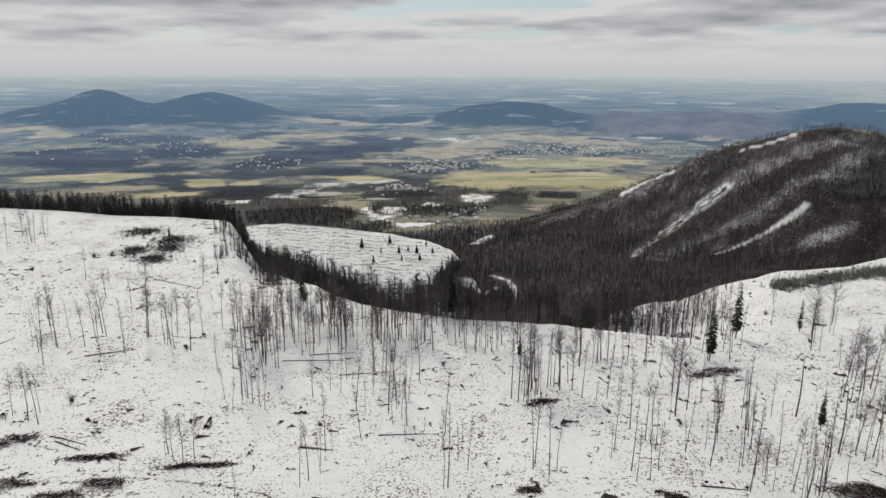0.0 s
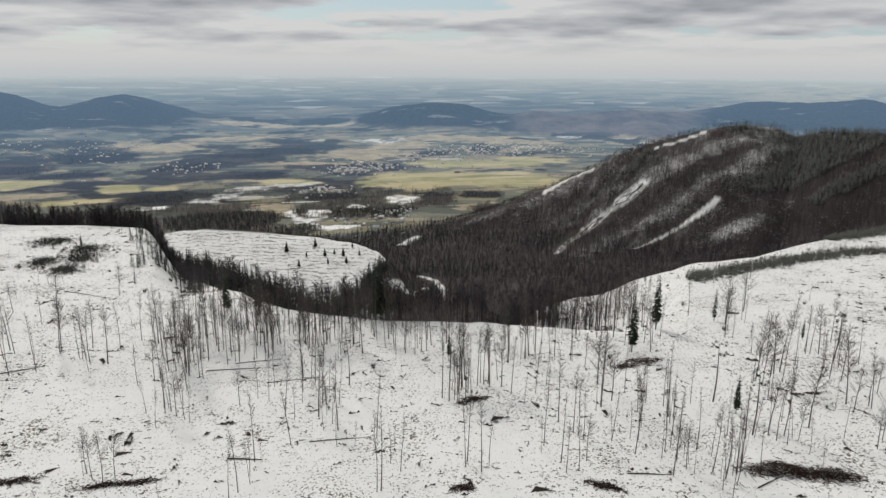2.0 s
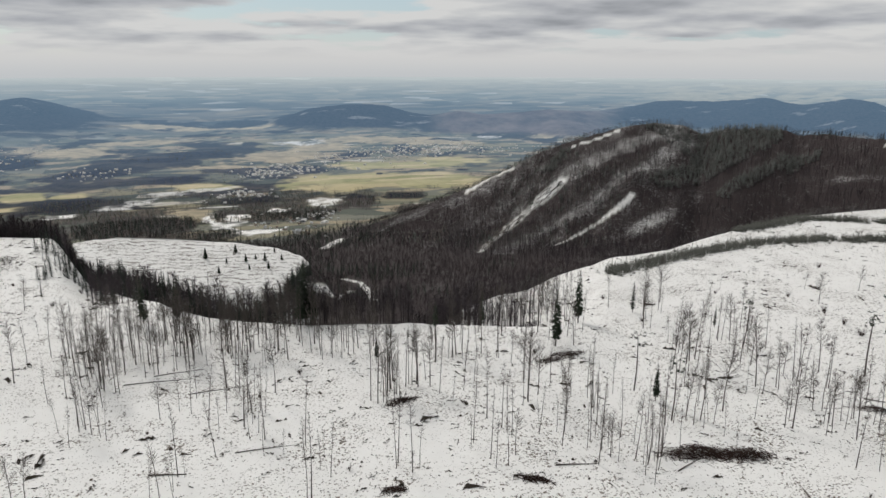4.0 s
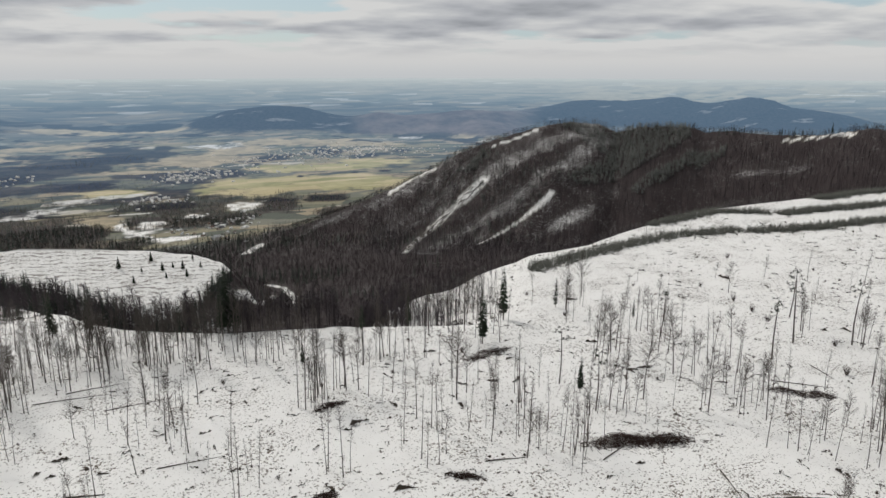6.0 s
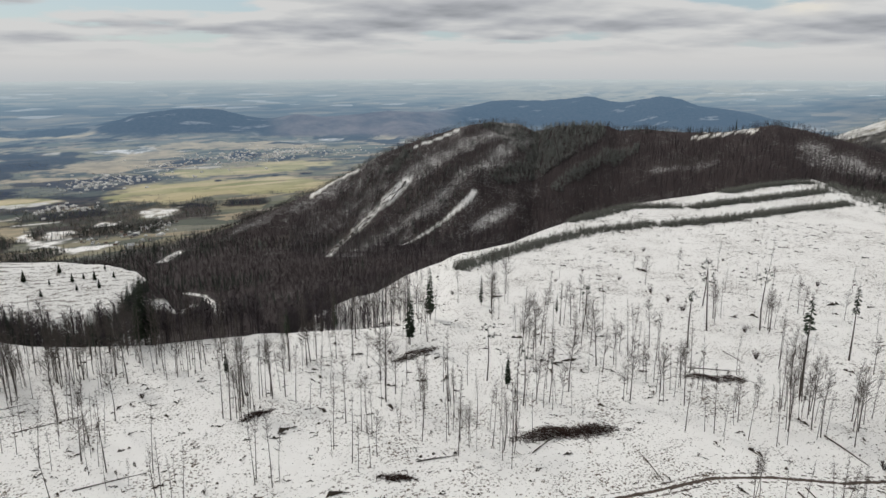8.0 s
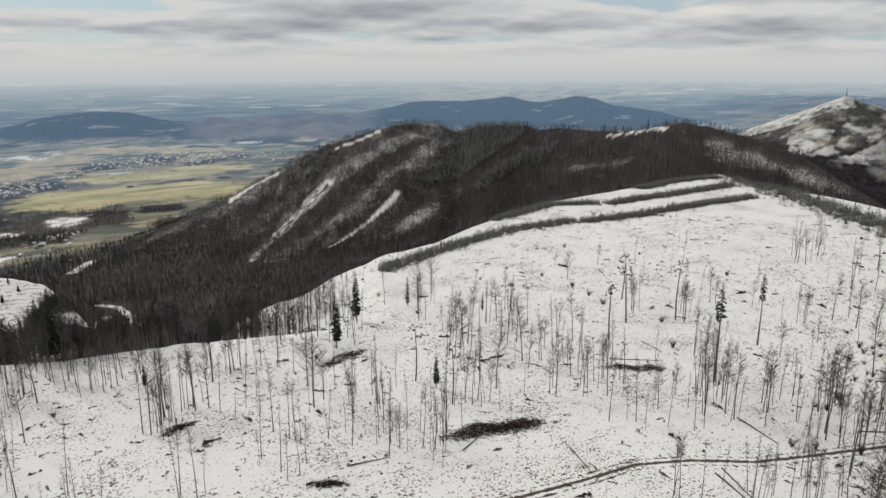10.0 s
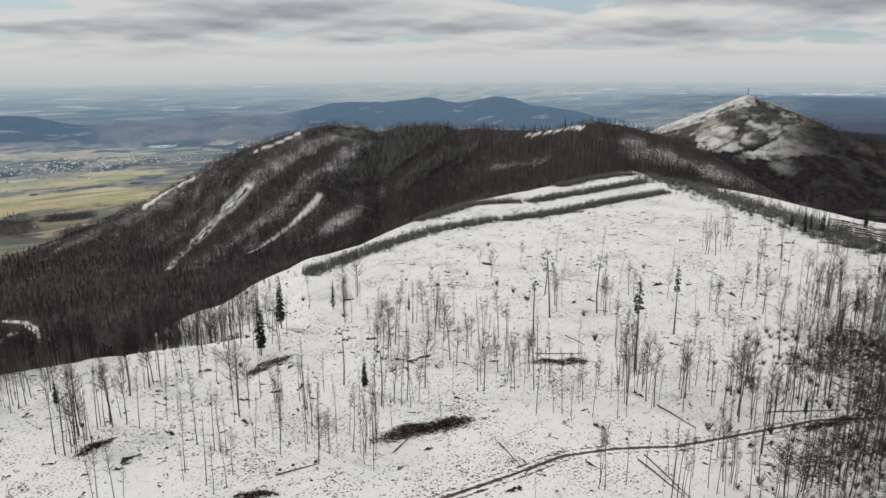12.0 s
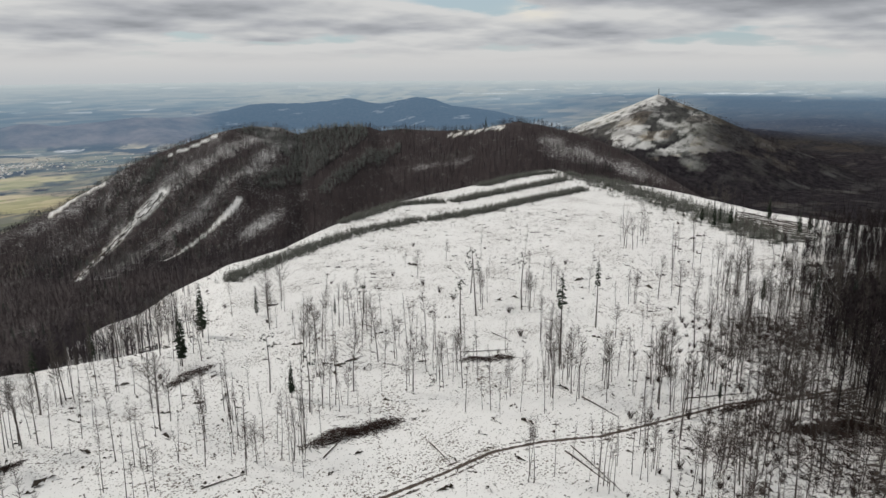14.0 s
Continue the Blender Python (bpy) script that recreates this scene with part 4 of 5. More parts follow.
def spruce(rng, tall, crown_from, wide, label, group="spruces on the clearing"):
    tree = tagged(new("spruce"), label, "tree", group)
    co, tri = [], []
    tube(co, tri, [(0, 0, -0.3), (0.03, 0, tall * 0.4), (0, 0.02, tall * 0.99)], [tall * 0.012, tall * 0.008, 0.01], 6)
    part("trunk", co, tri, BARK, tree)
    co, tri = [], []
    z = tall * crown_from
    while z < tall * 0.99:
        f = (z / tall - crown_from) / (1 - crown_from)
        count = int(10 - 5 * f)
        for k in range(count):
            if rng.random() < 0.28:
                continue
            a = 6.283 * (k + rng.uniform(-0.35, 0.35)) / count + z
            far = (wide * (1 - f) ** 0.8 + 0.12) * rng.uniform(0.65, 1.15) * min(1.0, 0.55 + f * 3)
            needles(co, tri, 0, 0, z + rng.uniform(-0.1, 0.15), a, far, far * rng.uniform(0.12, 0.5), far * rng.uniform(0.22, 0.34))
        z += tall * rng.uniform(0.022, 0.034) * (1.15 - 0.5 * f)
    part("crown", co, tri, NEEDLE, tree)
    return tree


def pine(rng, tall, label):
    """Tall bare stem with a few limbs and needle tufts at its top."""
    tree = tagged(new("pine"), label, "tree", "pines on the clearing")
    at = bend(rng, tall, 1.0)
    co, tri = [], []
    tube(co, tri, [at(z) for z in (-0.3, tall * 0.35, tall * 0.7, tall * 0.97)], [0.17, 0.13, 0.10, 0.04], 6)
    for _ in range(12):
        z = tall * rng.uniform(0.3, 0.7)
        x, y, _z = at(z)
        a, n = rng.uniform(0, 6.283), rng.uniform(0.3, 0.9)
        stick(co, tri, (x, y, z), (x + n * math.cos(a), y + n * math.sin(a), z - 0.1), 0.03, 0.012)
    part("trunk", co, tri, BARK, tree)
    co, tri = [], []
    for _ in range(15):
        x, y, z = at(tall * rng.uniform(0.76, 0.99))
        a, far = rng.uniform(0, 6.283), rng.uniform(0.3, 1.5)
        x, y, z = x + far * math.cos(a), y + far * math.sin(a), z + rng.uniform(-0.1, 0.4)
        for k in range(9):
            needles(co, tri, x, y, z, rng.uniform(0, 6.283), rng.uniform(0.25, 0.6), rng.uniform(-0.3, 0.2), 0.12)
    part("crown", co, tri, NEEDLE, tree)
    return tree


def on_ground(x, y, turn=0.0, size=1.0, lean=0.0, sink=0.0):
    return Matrix.Translation((x, y, ground_z(x, y) - sink)) @ Euler((lean, 0, turn)).to_matrix().to_4x4() @ Matrix.Scale(size, 4)


def plant(makers, places, rng):
    """Sets makers[k] at the places that name it: first the one built, then copies of it. Places: maker, x, y, size, lean."""
    used = {}
    for k, x, y, size, lean in places:
        m = on_ground(x, y, rng.uniform(0, 6.283), size, lean)
        if k not in used:
            used[k] = makers[k]
            used[k].matrix_basis = m
        else:
            copy_thing(used[k], m)
    for k, ob in enumerate(makers):
        if k not in used:
            for o in (*ob.children_recursive, ob):
                bpy.data.objects.remove(o)


# groups of bare trees: place, spread across and away, how many
CLUMPS_LEFT = [(-45, 153, 6, 8, 14), (-35, 154, 7, 6, 14), (-25, 156, 7, 6, 14), (-13, 157, 8, 6, 14), (0, 158, 8, 4, 9), (-37, 139, 5, 12, 10), (-16, 126, 7, 11, 14),
               (-7, 129, 7, 12, 9), (-39, 124, 3, 10, 8), (-93, 158, 4, 8, 8), (-75, 155, 8, 9, 9), (-64, 155, 5, 9, 7), (-80, 119, 3, 4, 4), (-22, 108, 5, 7, 5),
               (1, 103, 5, 5, 5), (-151, 252, 5, 14, 9), (-45, 165, 6, 6, 12), (-30, 168, 8, 5, 14), (-10, 166, 8, 4, 12)]
CLUMPS_MIDDLE = [(17, 129, 4, 4, 20), (24, 132, 3, 4, 7), (16, 103, 3, 5, 4), (32, 100, 2, 2, 3), (10, 154, 5, 4, 8), (34, 146, 5, 6, 7), (35, 127, 5, 10, 5),
                 (44, 125, 3, 10, 4), (47, 112, 2, 6, 3), (66, 154, 5, 8, 8), (50, 158, 8, 3, 8), (62, 206, 12, 5, 22), (79, 192, 7, 7, 14), (75, 206, 10, 5, 14), (47, 205, 8, 6, 10)]
CLUMPS_FAR = [(57, 95, 2, 4, 13), (56, 102, 6, 8, 14), (74, 106, 7, 10, 12), (55, 112, 5, 10, 9), (81, 127, 6, 10, 11), (100, 134, 8, 12, 12), (103, 118, 8, 13, 12),
              (97, 102, 7, 11, 14), (54, 120, 5, 10, 7), (43, 109, 3, 6, 4), (34, 108, 3, 6, 4), (40, 143, 5, 6, 7), (34, 152, 5, 4, 5), (113, 81, 5, 12, 10)]
CLUMPS_RIGHT = [(109, 145, 2, 4, 3), (138, 129, 2, 7, 4), (148, 120, 2, 10, 6), (126, 95, 3, 7, 6), (171, 99, 2, 5, 3), (111, 80, 3, 8, 10), (95, 84, 6, 8, 8), (95, 103, 7, 9, 6),
                (91, 144, 6, 12, 6), (88, 159, 5, 14, 5), (119, 72, 6, 8, 14), (128, 68, 5, 8, 13), (117, 57, 4, 7, 12), (132, 60, 4, 8, 8)]
CLUMPS_EDGE = [(151, 62, 5, 14, 16), (180, 70, 8, 19, 16), (210, 90, 7, 19, 13), (230, 138, 4, 11, 8), (231, 132, 3, 9, 6), (214, 111, 2, 11, 3), (227, 109, 4, 16, 4),
               (141, 48, 6, 14, 20), (116, 41, 6, 11, 22), (105, 44, 6, 8, 14), (98, 51, 6, 7, 12), (89, 56, 6, 5, 7), (80, 63, 4, 3, 4), (132, 38, 5, 12, 16), (255, 92, 6, 13, 10),
               (263, 107, 4, 12, 6), (310, 140, 11, 6, 8), (322, 152, 11, 6, 5)]
SPRUCES = [(60, 147, 14.5), (47, 166, 9.4), (17, 145, 6.7), (72, 162, 10.1), (-70, 210, 4.2), (-111, 254, 5.3), (69, 116, 5.7), (104, 150, 6.3), (194, 73, 15.4),
           (305, 116, 8.5), (300, 128, 7.0), (338, 179, 4.4), (130, 55, 3.3), (89, 165, 9.5), (242, 86, 7.8), (567, 521, 9)]
HIGH_SPRUCES = [(30, 143, 14.4), (121, 88, 15.4), (147, 96, 12.9)]
SPUR_SPRUCES = [(-46, 387, 5), (-31, 398, 4.5), (-25, 387, 6.5), (-20, 391, 5), (-15, 390, 7), (-10, 403, 5), (-13, 381, 6), (-38, 371, 6), (-23, 378, 4.5), (-6, 393, 5.5), (-35, 384, 4)]
BROAD_SPRUCES = [(1, 174, 13), (4.5, 175, 12), (2.5, 178, 14), (-38, 182, 10), (-30, 183, 9), (285, 136, 7), (286, 124, 7.5), (294, 135, 6), (290, 98, 8), (299, 97, 7),
                 (280, 128, 6), (289, 130, 6.5), (-103, 258, 3.5), (-99, 246, 3), (-112, 262, 3)]
PINES = [(67, 121, 12.7), (103, 137, 12.4), (119, 117, 15.1), (144, 118, 15.9), (144, 138, 14.7), (131, 123, 14.2), (68, 108, 13)]


def plant_clearing():
    rng = np.random.default_rng(21)
    slim, bushy = "slender leafless tree with a bare grey-brown trunk in snow", "leafless tree with a wide fan of fine twigs in snow"
    makers = [bare_tree(rng, 13.0, rng.uniform(0.38, 0.6), rng.uniform(0.6, 1.25), 42, 0.088, slim) for _ in range(9)]
    makers += [bare_tree(rng, 13.0, rng.uniform(0.32, 0.46), rng.uniform(1.7, 2.5), 52, 0.12, bushy) for _ in range(4)]
    places = []
    for rows in (CLUMPS_LEFT, CLUMPS_MIDDLE, CLUMPS_FAR, CLUMPS_RIGHT, CLUMPS_EDGE):
        for cx, cy, wide, deep, count in rows:
            b = math.atan2(cx, cy)
            for _ in range(count):
                u, v = rng.normal(0, 0.62) * wide, rng.normal(0, 0.62) * deep
                x, y = cx + u * math.cos(b) + v * math.sin(b), cy - u * math.sin(b) + v * math.cos(b)
                k = int(rng.integers(0, 9)) if rng.random() < (0.92 if rows is not CLUMPS_EDGE else 0.72) else int(rng.integers(9, 13))
                places.append((k, x, y, rng.uniform(0.62, 1.12), rng.normal(0, 0.035)))
    for x, y in ((-45, 105), (-46.5, 107), (-43, 104), (-41.5, 105.5)):
        places.append((int(rng.integers(9, 13)), x, y, rng.uniform(0.9, 1.0), 0.02))
    for x, y in scatter(rng, (-36, 80, 95, 240), 15, lambda x, y, az, r: (r < hill_edge(az) - 5) * 0.75):
        places.append((int(rng.integers(0, 9)), float(x), float(y), rng.uniform(0.4, 0.9), rng.normal(0, 0.05)))
    for x, y in scatter(rng, (-17, 8, 150, 182), 4.2, lambda x, y, az, r: 0.8 * (r < hill_edge(az) + 6)):
        places.append((int(rng.integers(0, 13)), float(x), float(y), rng.uniform(0.7, 1.1), 0.0))
    for x, y in scatter(rng, (-18, -13, 185, 285), 4.5, lambda x, y, az, r: 0.6 * (r > hill_edge(az) - 14)):
        places.append((int(rng.integers(0, 13)), float(x), float(y), rng.uniform(0.5, 0.9), 0.0))
    for x, y in scatter(rng, (61, 81, 72, 230), 3.7, lambda x, y, az, r: smooth(60, 75, az)):
        places.append((int(rng.integers(0, 13)), float(x), float(y), rng.uniform(0.7, 1.2), rng.normal(0, 0.03)))
    places.sort(key=lambda p: p[1] ** 2 + p[2] ** 2)
    plant(makers, places[:300], rng)
    # the farther ones, joined
    shapes = []
    for tree in makers:
        co, tri = [], []
        for child in tree.children:
            n, me = len(co), child.data
            co += [tuple(v.co) for v in me.vertices]
            tri += [tuple(n + i for i in f.vertices) for f in me.polygons]
        shapes.append((np.array(co), np.array(tri)))
    rest = places[300:]
    stand("bare_grove", "slender leafless trees scattered over the snowy clearing", np.array([p[1:3] for p in rest]), np.array([p[3] for p in rest]), shapes, BARK, rng)
    dark = "dark green spruce standing in the snow"
    makers = [spruce(rng, 10.0, 0.16, 1.15, dark), spruce(rng, 10.0, 0.12, 1.0, dark), spruce(rng, 10.0, 0.25, 1.05, dark)]
    plant(makers, [(i % 3, x, y, h / 10.0, 0.0) for i, (x, y, h) in enumerate(SPRUCES)], rng)
    makers = [spruce(rng, 10.0, 0.14, 1.35, "broad dark spruce beside bare trees in snow") for _ in range(2)]
    plant(makers, [(i % 2, x, y, h / 10.0, 0.0) for i, (x, y, h) in enumerate(BROAD_SPRUCES)], rng)
    makers = [spruce(rng, 10.0, 0.62, 0.62, "tall spruce with a short dark crown on a bare trunk")]
    plant(makers, [(0, x, y, h / 10.0, 0.0) for x, y, h in HIGH_SPRUCES], rng)
    makers = [spruce(rng, 10.0, 0.03, 2.4, "young dark spruce on the snowy spur", "young spruces on the spur") for _ in range(2)]
    plant(makers, [(i % 2, x, y, h / 8.0, 0.0) for i, (x, y, h) in enumerate(SPUR_SPRUCES)], rng)
    makers = [pine(rng, 13.0, "pine with a bare trunk and tufted top") for _ in range(3)]
    plant(makers, [(i % 3, x, y, h / 13.0, 0.0) for i, (x, y, h) in enumerate(PINES)], rng)


plant_clearing()

# ---- rows of young spruces, brush, logs, stumps ----
HEDGES = [(1.9, [(98, 201), (120, 209), (144, 218), (174, 226), (206, 228)]), (2.2, [(207, 224), (236, 220), (280, 222), (322, 222)]),
          (2.1, [(174, 245), (220, 261), (243, 252)]), (2.3, [(244, 247), (288, 248), (342, 250)]), (2.3, [(290, 270), (323, 276), (362, 272)]),
          (3.1, [(362, 262), (354, 239), (331, 195), (312, 160), (296, 134), (282, 111), (273, 96)])]


def plant_hedges():
    rng = np.random.default_rng(33)
    shapes = [spruce_shape(rng, 5, 0.42) for _ in range(5)]
    for tall, pts in HEDGES:
        xy = []
        for (ax, ay), (bx, by) in zip(pts, pts[1:]):
            far = math.hypot(bx - ax, by - ay)
            for _ in range(int(far * (14.0 if tall < 3 else 8.0))):
                f, off = rng.random(), rng.normal(0, 2.3 if tall < 3 else 6)
                xy.append((ax + (bx - ax) * f - (by - ay) / far * off, ay + (by - ay) * f + (bx - ax) / far * off))
        xy = np.array(xy)
        stand("spruce_row", "row of low young grey-green spruces along the snowy slope", xy, rng.uniform(0.6, 1.3, len(xy)) * tall, shapes, FROSTED, rng, "spruce row")
    # grey scrub between the terraces and the wood
    xy = scatter(rng, (17, 54, 225, 480), 2.0, lambda x, y, az, r: 0.8 * (r > hill_edge(az) - 6) * (r < hill_edge(az) + 26) * smooth(0.36, 0.5, fbm(x, y, 18, 3, 73)))
    stand("scrub", "grey leafless scrub along the upper edge of the clearing", xy, rng.uniform(2.0, 4.8, len(xy)), BARE, POLE, rng, "brush")
    # belt of young spruces and bare trees under the spur, and at the top of the track
    xy = scatter(rng, (-17, 2, 300, 372), 4.6, lambda x, y, az, r: (~spur_face(az, r)) * 0.85)
    stand("spruce_belt", "belt of dark young spruces below the spur", xy, rng.uniform(5, 10, len(xy)), SPRUCE, FAR_NEEDLE, rng, "wood")
    xy = scatter(rng, (-15.6, 1.6, 315, 388), 2.1, lambda x, y, az, r: 0.9 * spur_face(az, r + 16) * (~spur_face(az, r)))
    stand("spruce_belt", "dark spruces in a belt along the foot of the spur", xy, rng.uniform(5.5, 10, len(xy)), SPRUCE, FAR_NEEDLE, rng, "wood")
    xy = scatter(rng, (-18.5, -15.4, 235, 300), 3.4, lambda x, y, az, r: 0.6 + 0 * r)
    stand("spruce_belt", "dark spruces at the rim beside the track", xy, rng.uniform(3.5, 7, len(xy)), SPRUCE, FAR_NEEDLE, rng, "wood")


FROSTED = plain_material("frosted_needle", (0.066, 0.070, 0.058), (0.24, 0.24, 0.21), 0.8, island=True)
ROTTEN = plain_material("old_wood", (0.030, 0.022, 0.018), (0.10, 0.075, 0.058), 2.5)
BRUSH = plain_material("brush", (0.022, 0.014, 0.012), (0.078, 0.048, 0.039), 1.5)
JUNIPER = plain_material("juniper", (0.016, 0.020, 0.015), (0.060, 0.064, 0.050), 0.8, island=True)
DEAD_GRASS = plain_material("dead_grass", (0.032, 0.026, 0.021), (0.115, 0.094, 0.072), 0.3, island=True)
LOGS_NEAR = [(-88.6, 205.7, -72.9, 197.5), (-35.5, 144.7, -21.8, 145.4), (-21.9, 137.8, -10.1, 139.6), (-80.9, 147.8, -71.0, 151.7), (-69.7, 112.7, -61.7, 109.8), (-103.9, 154.3, -102.8, 158.0),
             (-11.4, 113.4, -1.3, 114.0), (-24.7, 109.2, -18.7, 108.4), (-30, 148, -20, 150), (-68, 111, -62, 108), (-20, 95, -8, 93)]
LOGS_FAR = [(110.5, 108.0, 120.0, 101.3), (76.5, 83.1, 74.2, 75.0), (110.7, 74.6, 108.7, 64.8), (93.3, 64.7, 87.8, 51.0), (125.1, 35.4, 119.0, 28.9), (91.1, 64.3, 88.1, 53.3),
            (124.7, 111.9, 123.8, 104.5), (60, 92, 66, 95), (41, 98, 48, 97), (126, 60, 138, 52), (138, 47, 146, 41), (150, 70, 158, 64)]
PILES = [(54.2, 139.3, 63.3, 142.6, 1.6), (-78, 109, -73, 113, 1.6), (-56.4, 97.9, -50.7, 98.2, 1.5), (-62.8, 105.2, -54.7, 106.2, 0.9), (62.2, 97.3, 76.0, 93.5, 2.1), (106.9, 104.5, 115.8, 98.5, 1.5),
         (-45, 103, -36, 104, 0.7), (-73, 97, -66, 98, 1.4), (-62, 94.5, -56, 95, 1.3), (129, 40, 134, 33, 1.8), (136, 36, 139, 30, 1.8), (126, 52, 136, 49, 1.2), (17, 125, 22, 127, 1.0), (12, 97, 15, 97, 0.8), (34, 96, 38, 94, 0.8)]
SLASH = [(-117, 268, 7, 7), (-97, 242, 6, 6), (-97, 228, 5, 5), (-100, 254, 7, 6), (-108, 238, 5, 6), (177, 67, 12, 10), (173, 55, 10, 9), (190, 58, 12, 9), (160, 62, 7, 7), (126, 40, 9, 7), (118, 30, 8, 6), (134, 30, 8, 7), (146, 36, 9, 7), (112, 46, 6, 6), (150, 52, 8, 6)]
STUMPS = [(-34.9, 129.4), (-40.0, 140.4), (-22.3, 116.9), (13.6, 97.6), (-19.1, 139.2), (-19.2, 145.2), (34.3, 134.7), (-0.3, 116.0), (67.7, 118.6), (87.5, 102.1), (80.3, 91.1),
          (88.6, 77.1), (79.1, 80.7), (136.2, 120.7), (95.1, 69.8), (106.9, 61.8), (109.3, 58.6)]


def log(rng, ax, ay, bx, by):
    """A felled stem with broken side branches, lying on the ground."""
    co, tri = [], []
    far = math.hypot(bx - ax, by - ay)
    w = rng.uniform(0.09, 0.15)
    steps = 6
    path = []
    for k in range(steps):
        f = k / (steps - 1)
        x, y = ax + (bx - ax) * f, ay + (by - ay) * f
        path.append(Vector((x, y, ground_z(x, y) + w * 0.7 + 0.05 * math.sin(5 * f))))
    sx, sy = -(by - ay) / far, (bx - ax) / far
    for k, p in enumerate(path):
        r = w * (1 - 0.6 * k / (steps - 1))
        for j in range(7):
            a = 6.283 * j / 7
            co.append((p.x + sx * r * math.cos(a), p.y + sy * r * math.cos(a), p.z + r * math.sin(a)))
    for k in range(steps - 1):
        for j in range(7):
            m, i = (j + 1) % 7, k * 7
            tri += [(i + j, i + m, i + 7 + m), (i + j, i + 7 + m, i + 7 + j)]
    tri += [(0, j + 1, j) for j in range(1, 6)]
    for _ in range(int(far * 1.5)):
        f = rng.uniform(0.2, 1.0)
        x, y = ax + (bx - ax) * f, ay + (by - ay) * f
        a, n = rng.uniform(0, 6.283), rng.uniform(0.3, 1.1)
        z = ground_z(x, y) + w
        stick(co, tri, (x, y, z), (x + n * math.cos(a), y + n * math.sin(a), z + n * rng.uniform(-0.1, 0.8)), 0.03, 0.012)
    me = mesh_of("log", np.array(co), np.array(tri))
    me.materials.append(ROTTEN)
    return tagged(new("log", me), "felled bare tree trunk lying on the snow", "log", "felled trunks")


def brush_pile(rng, ax, ay, bx, by, tall):
    """Heap of cut branches between two places."""
    co, tri = [], []
    far = math.hypot(bx - ax, by - ay)
    for _ in range(int(40 + far * (95 if tall > 1.65 else 34))):
        knot = rng.integers(0, 4)     # a few clumps with snow between them
        f, off = 0.12 + 0.26 * knot + rng.normal(0, 0.17), rng.normal(0.25 * math.sin(2.3 * knot + ax), 0.36)
        arch = math.sqrt(max(0.05, 1 - (2 * f - 1) ** 2)) * (0.55 + 0.45 * math.sin(9 * f + ax)) * max(0.1, 1 - abs(off))
        x, y = ax + (bx - ax) * f - (by - ay) / far * off * tall * 1.3, ay + (by - ay) * f + (bx - ax) / far * off * tall * 1.3
        z = ground_z(x, y) + rng.random() * tall * arch * 1.05
        a, n, up = rng.uniform(0, 6.283), rng.uniform(0.5, 1.7), rng.uniform(-0.25, 0.35)
        z = max(z, ground_z(x, y) + 0.05)
        stick(co, tri, (x - n * 0.5 * math.cos(a), y - n * 0.5 * math.sin(a), max(z - n * up * 0.5, ground_z(x, y))), (x + n * 0.5 * math.cos(a), y + n * 0.5 * math.sin(a), z + n * up * 0.5), rng.uniform(0.03, 0.075), 0.02)
    me = mesh_of("brushwood", np.array(co), np.array(tri))
    me.materials.append(BRUSH)
    return tagged(new("brushwood", me), "heap of dark reddish cut branches on snow", "branch heap", "branch heaps")


def slash_field(rng):
    co, tri = [], []
    for cx, cy, wide, deep in SLASH:
        for _ in range(int(wide * deep * 9)):
            x, y = cx + rng.normal(0, 0.6) * wide, cy + rng.normal(0, 0.6) * deep
            z = ground_z(x, y)
            a, n = rng.uniform(0, 6.283), rng.uniform(0.6, 2.4)
            stick(co, tri, (x, y, z + 0.02), (x + n * math.cos(a), y + n * math.sin(a), z + rng.uniform(0.1, 0.8)), rng.uniform(0.03, 0.09), 0.02)
    me = mesh_of("slash", np.array(co), np.array(tri))
    me.materials.append(BRUSH)
    tagged(new("slash", me), "scattered cut branches and brushwood on the snow", "brushwood", kind="stuff")


def stump(rng):
    """Cut stump with spreading root feet, dark and wet."""
    bm = bmesh.new()
    sides = 12
    rings = []
    for z, w in ((-0.15, 0.62), (0.05, 0.46), (0.22, 0.36), (0.46, 0.33), (0.52, 0.27)):
        rings.append([bm.verts.new((w * (1 + (0.22 if z < 0.1 else 0.06) * math.sin(4 * k + 1) + rng.uniform(-0.05, 0.05)) * math.cos(6.283 * k / sides),
                                    w * (1 + (0.22 if z < 0.1 else 0.06) * math.sin(4 * k + 1)) * math.sin(6.283 * k / sides), z + rng.uniform(-0.02, 0.03))) for k in range(sides)])
    for lo, hi in zip(rings, rings[1:]):
        for k in range(sides):
            bm.faces.new((lo[k], lo[(k + 1) % sides], hi[(k + 1) % sides], hi[k]))
    bm.faces.new(rings[-1])
    me = bpy.data.meshes.new("stump")
    bm.to_mesh(me)
    bm.free()
    me.materials.append(ROTTEN)
    return tagged(new("stump", me), "dark cut tree stump in the snow", "stump", "stumps")


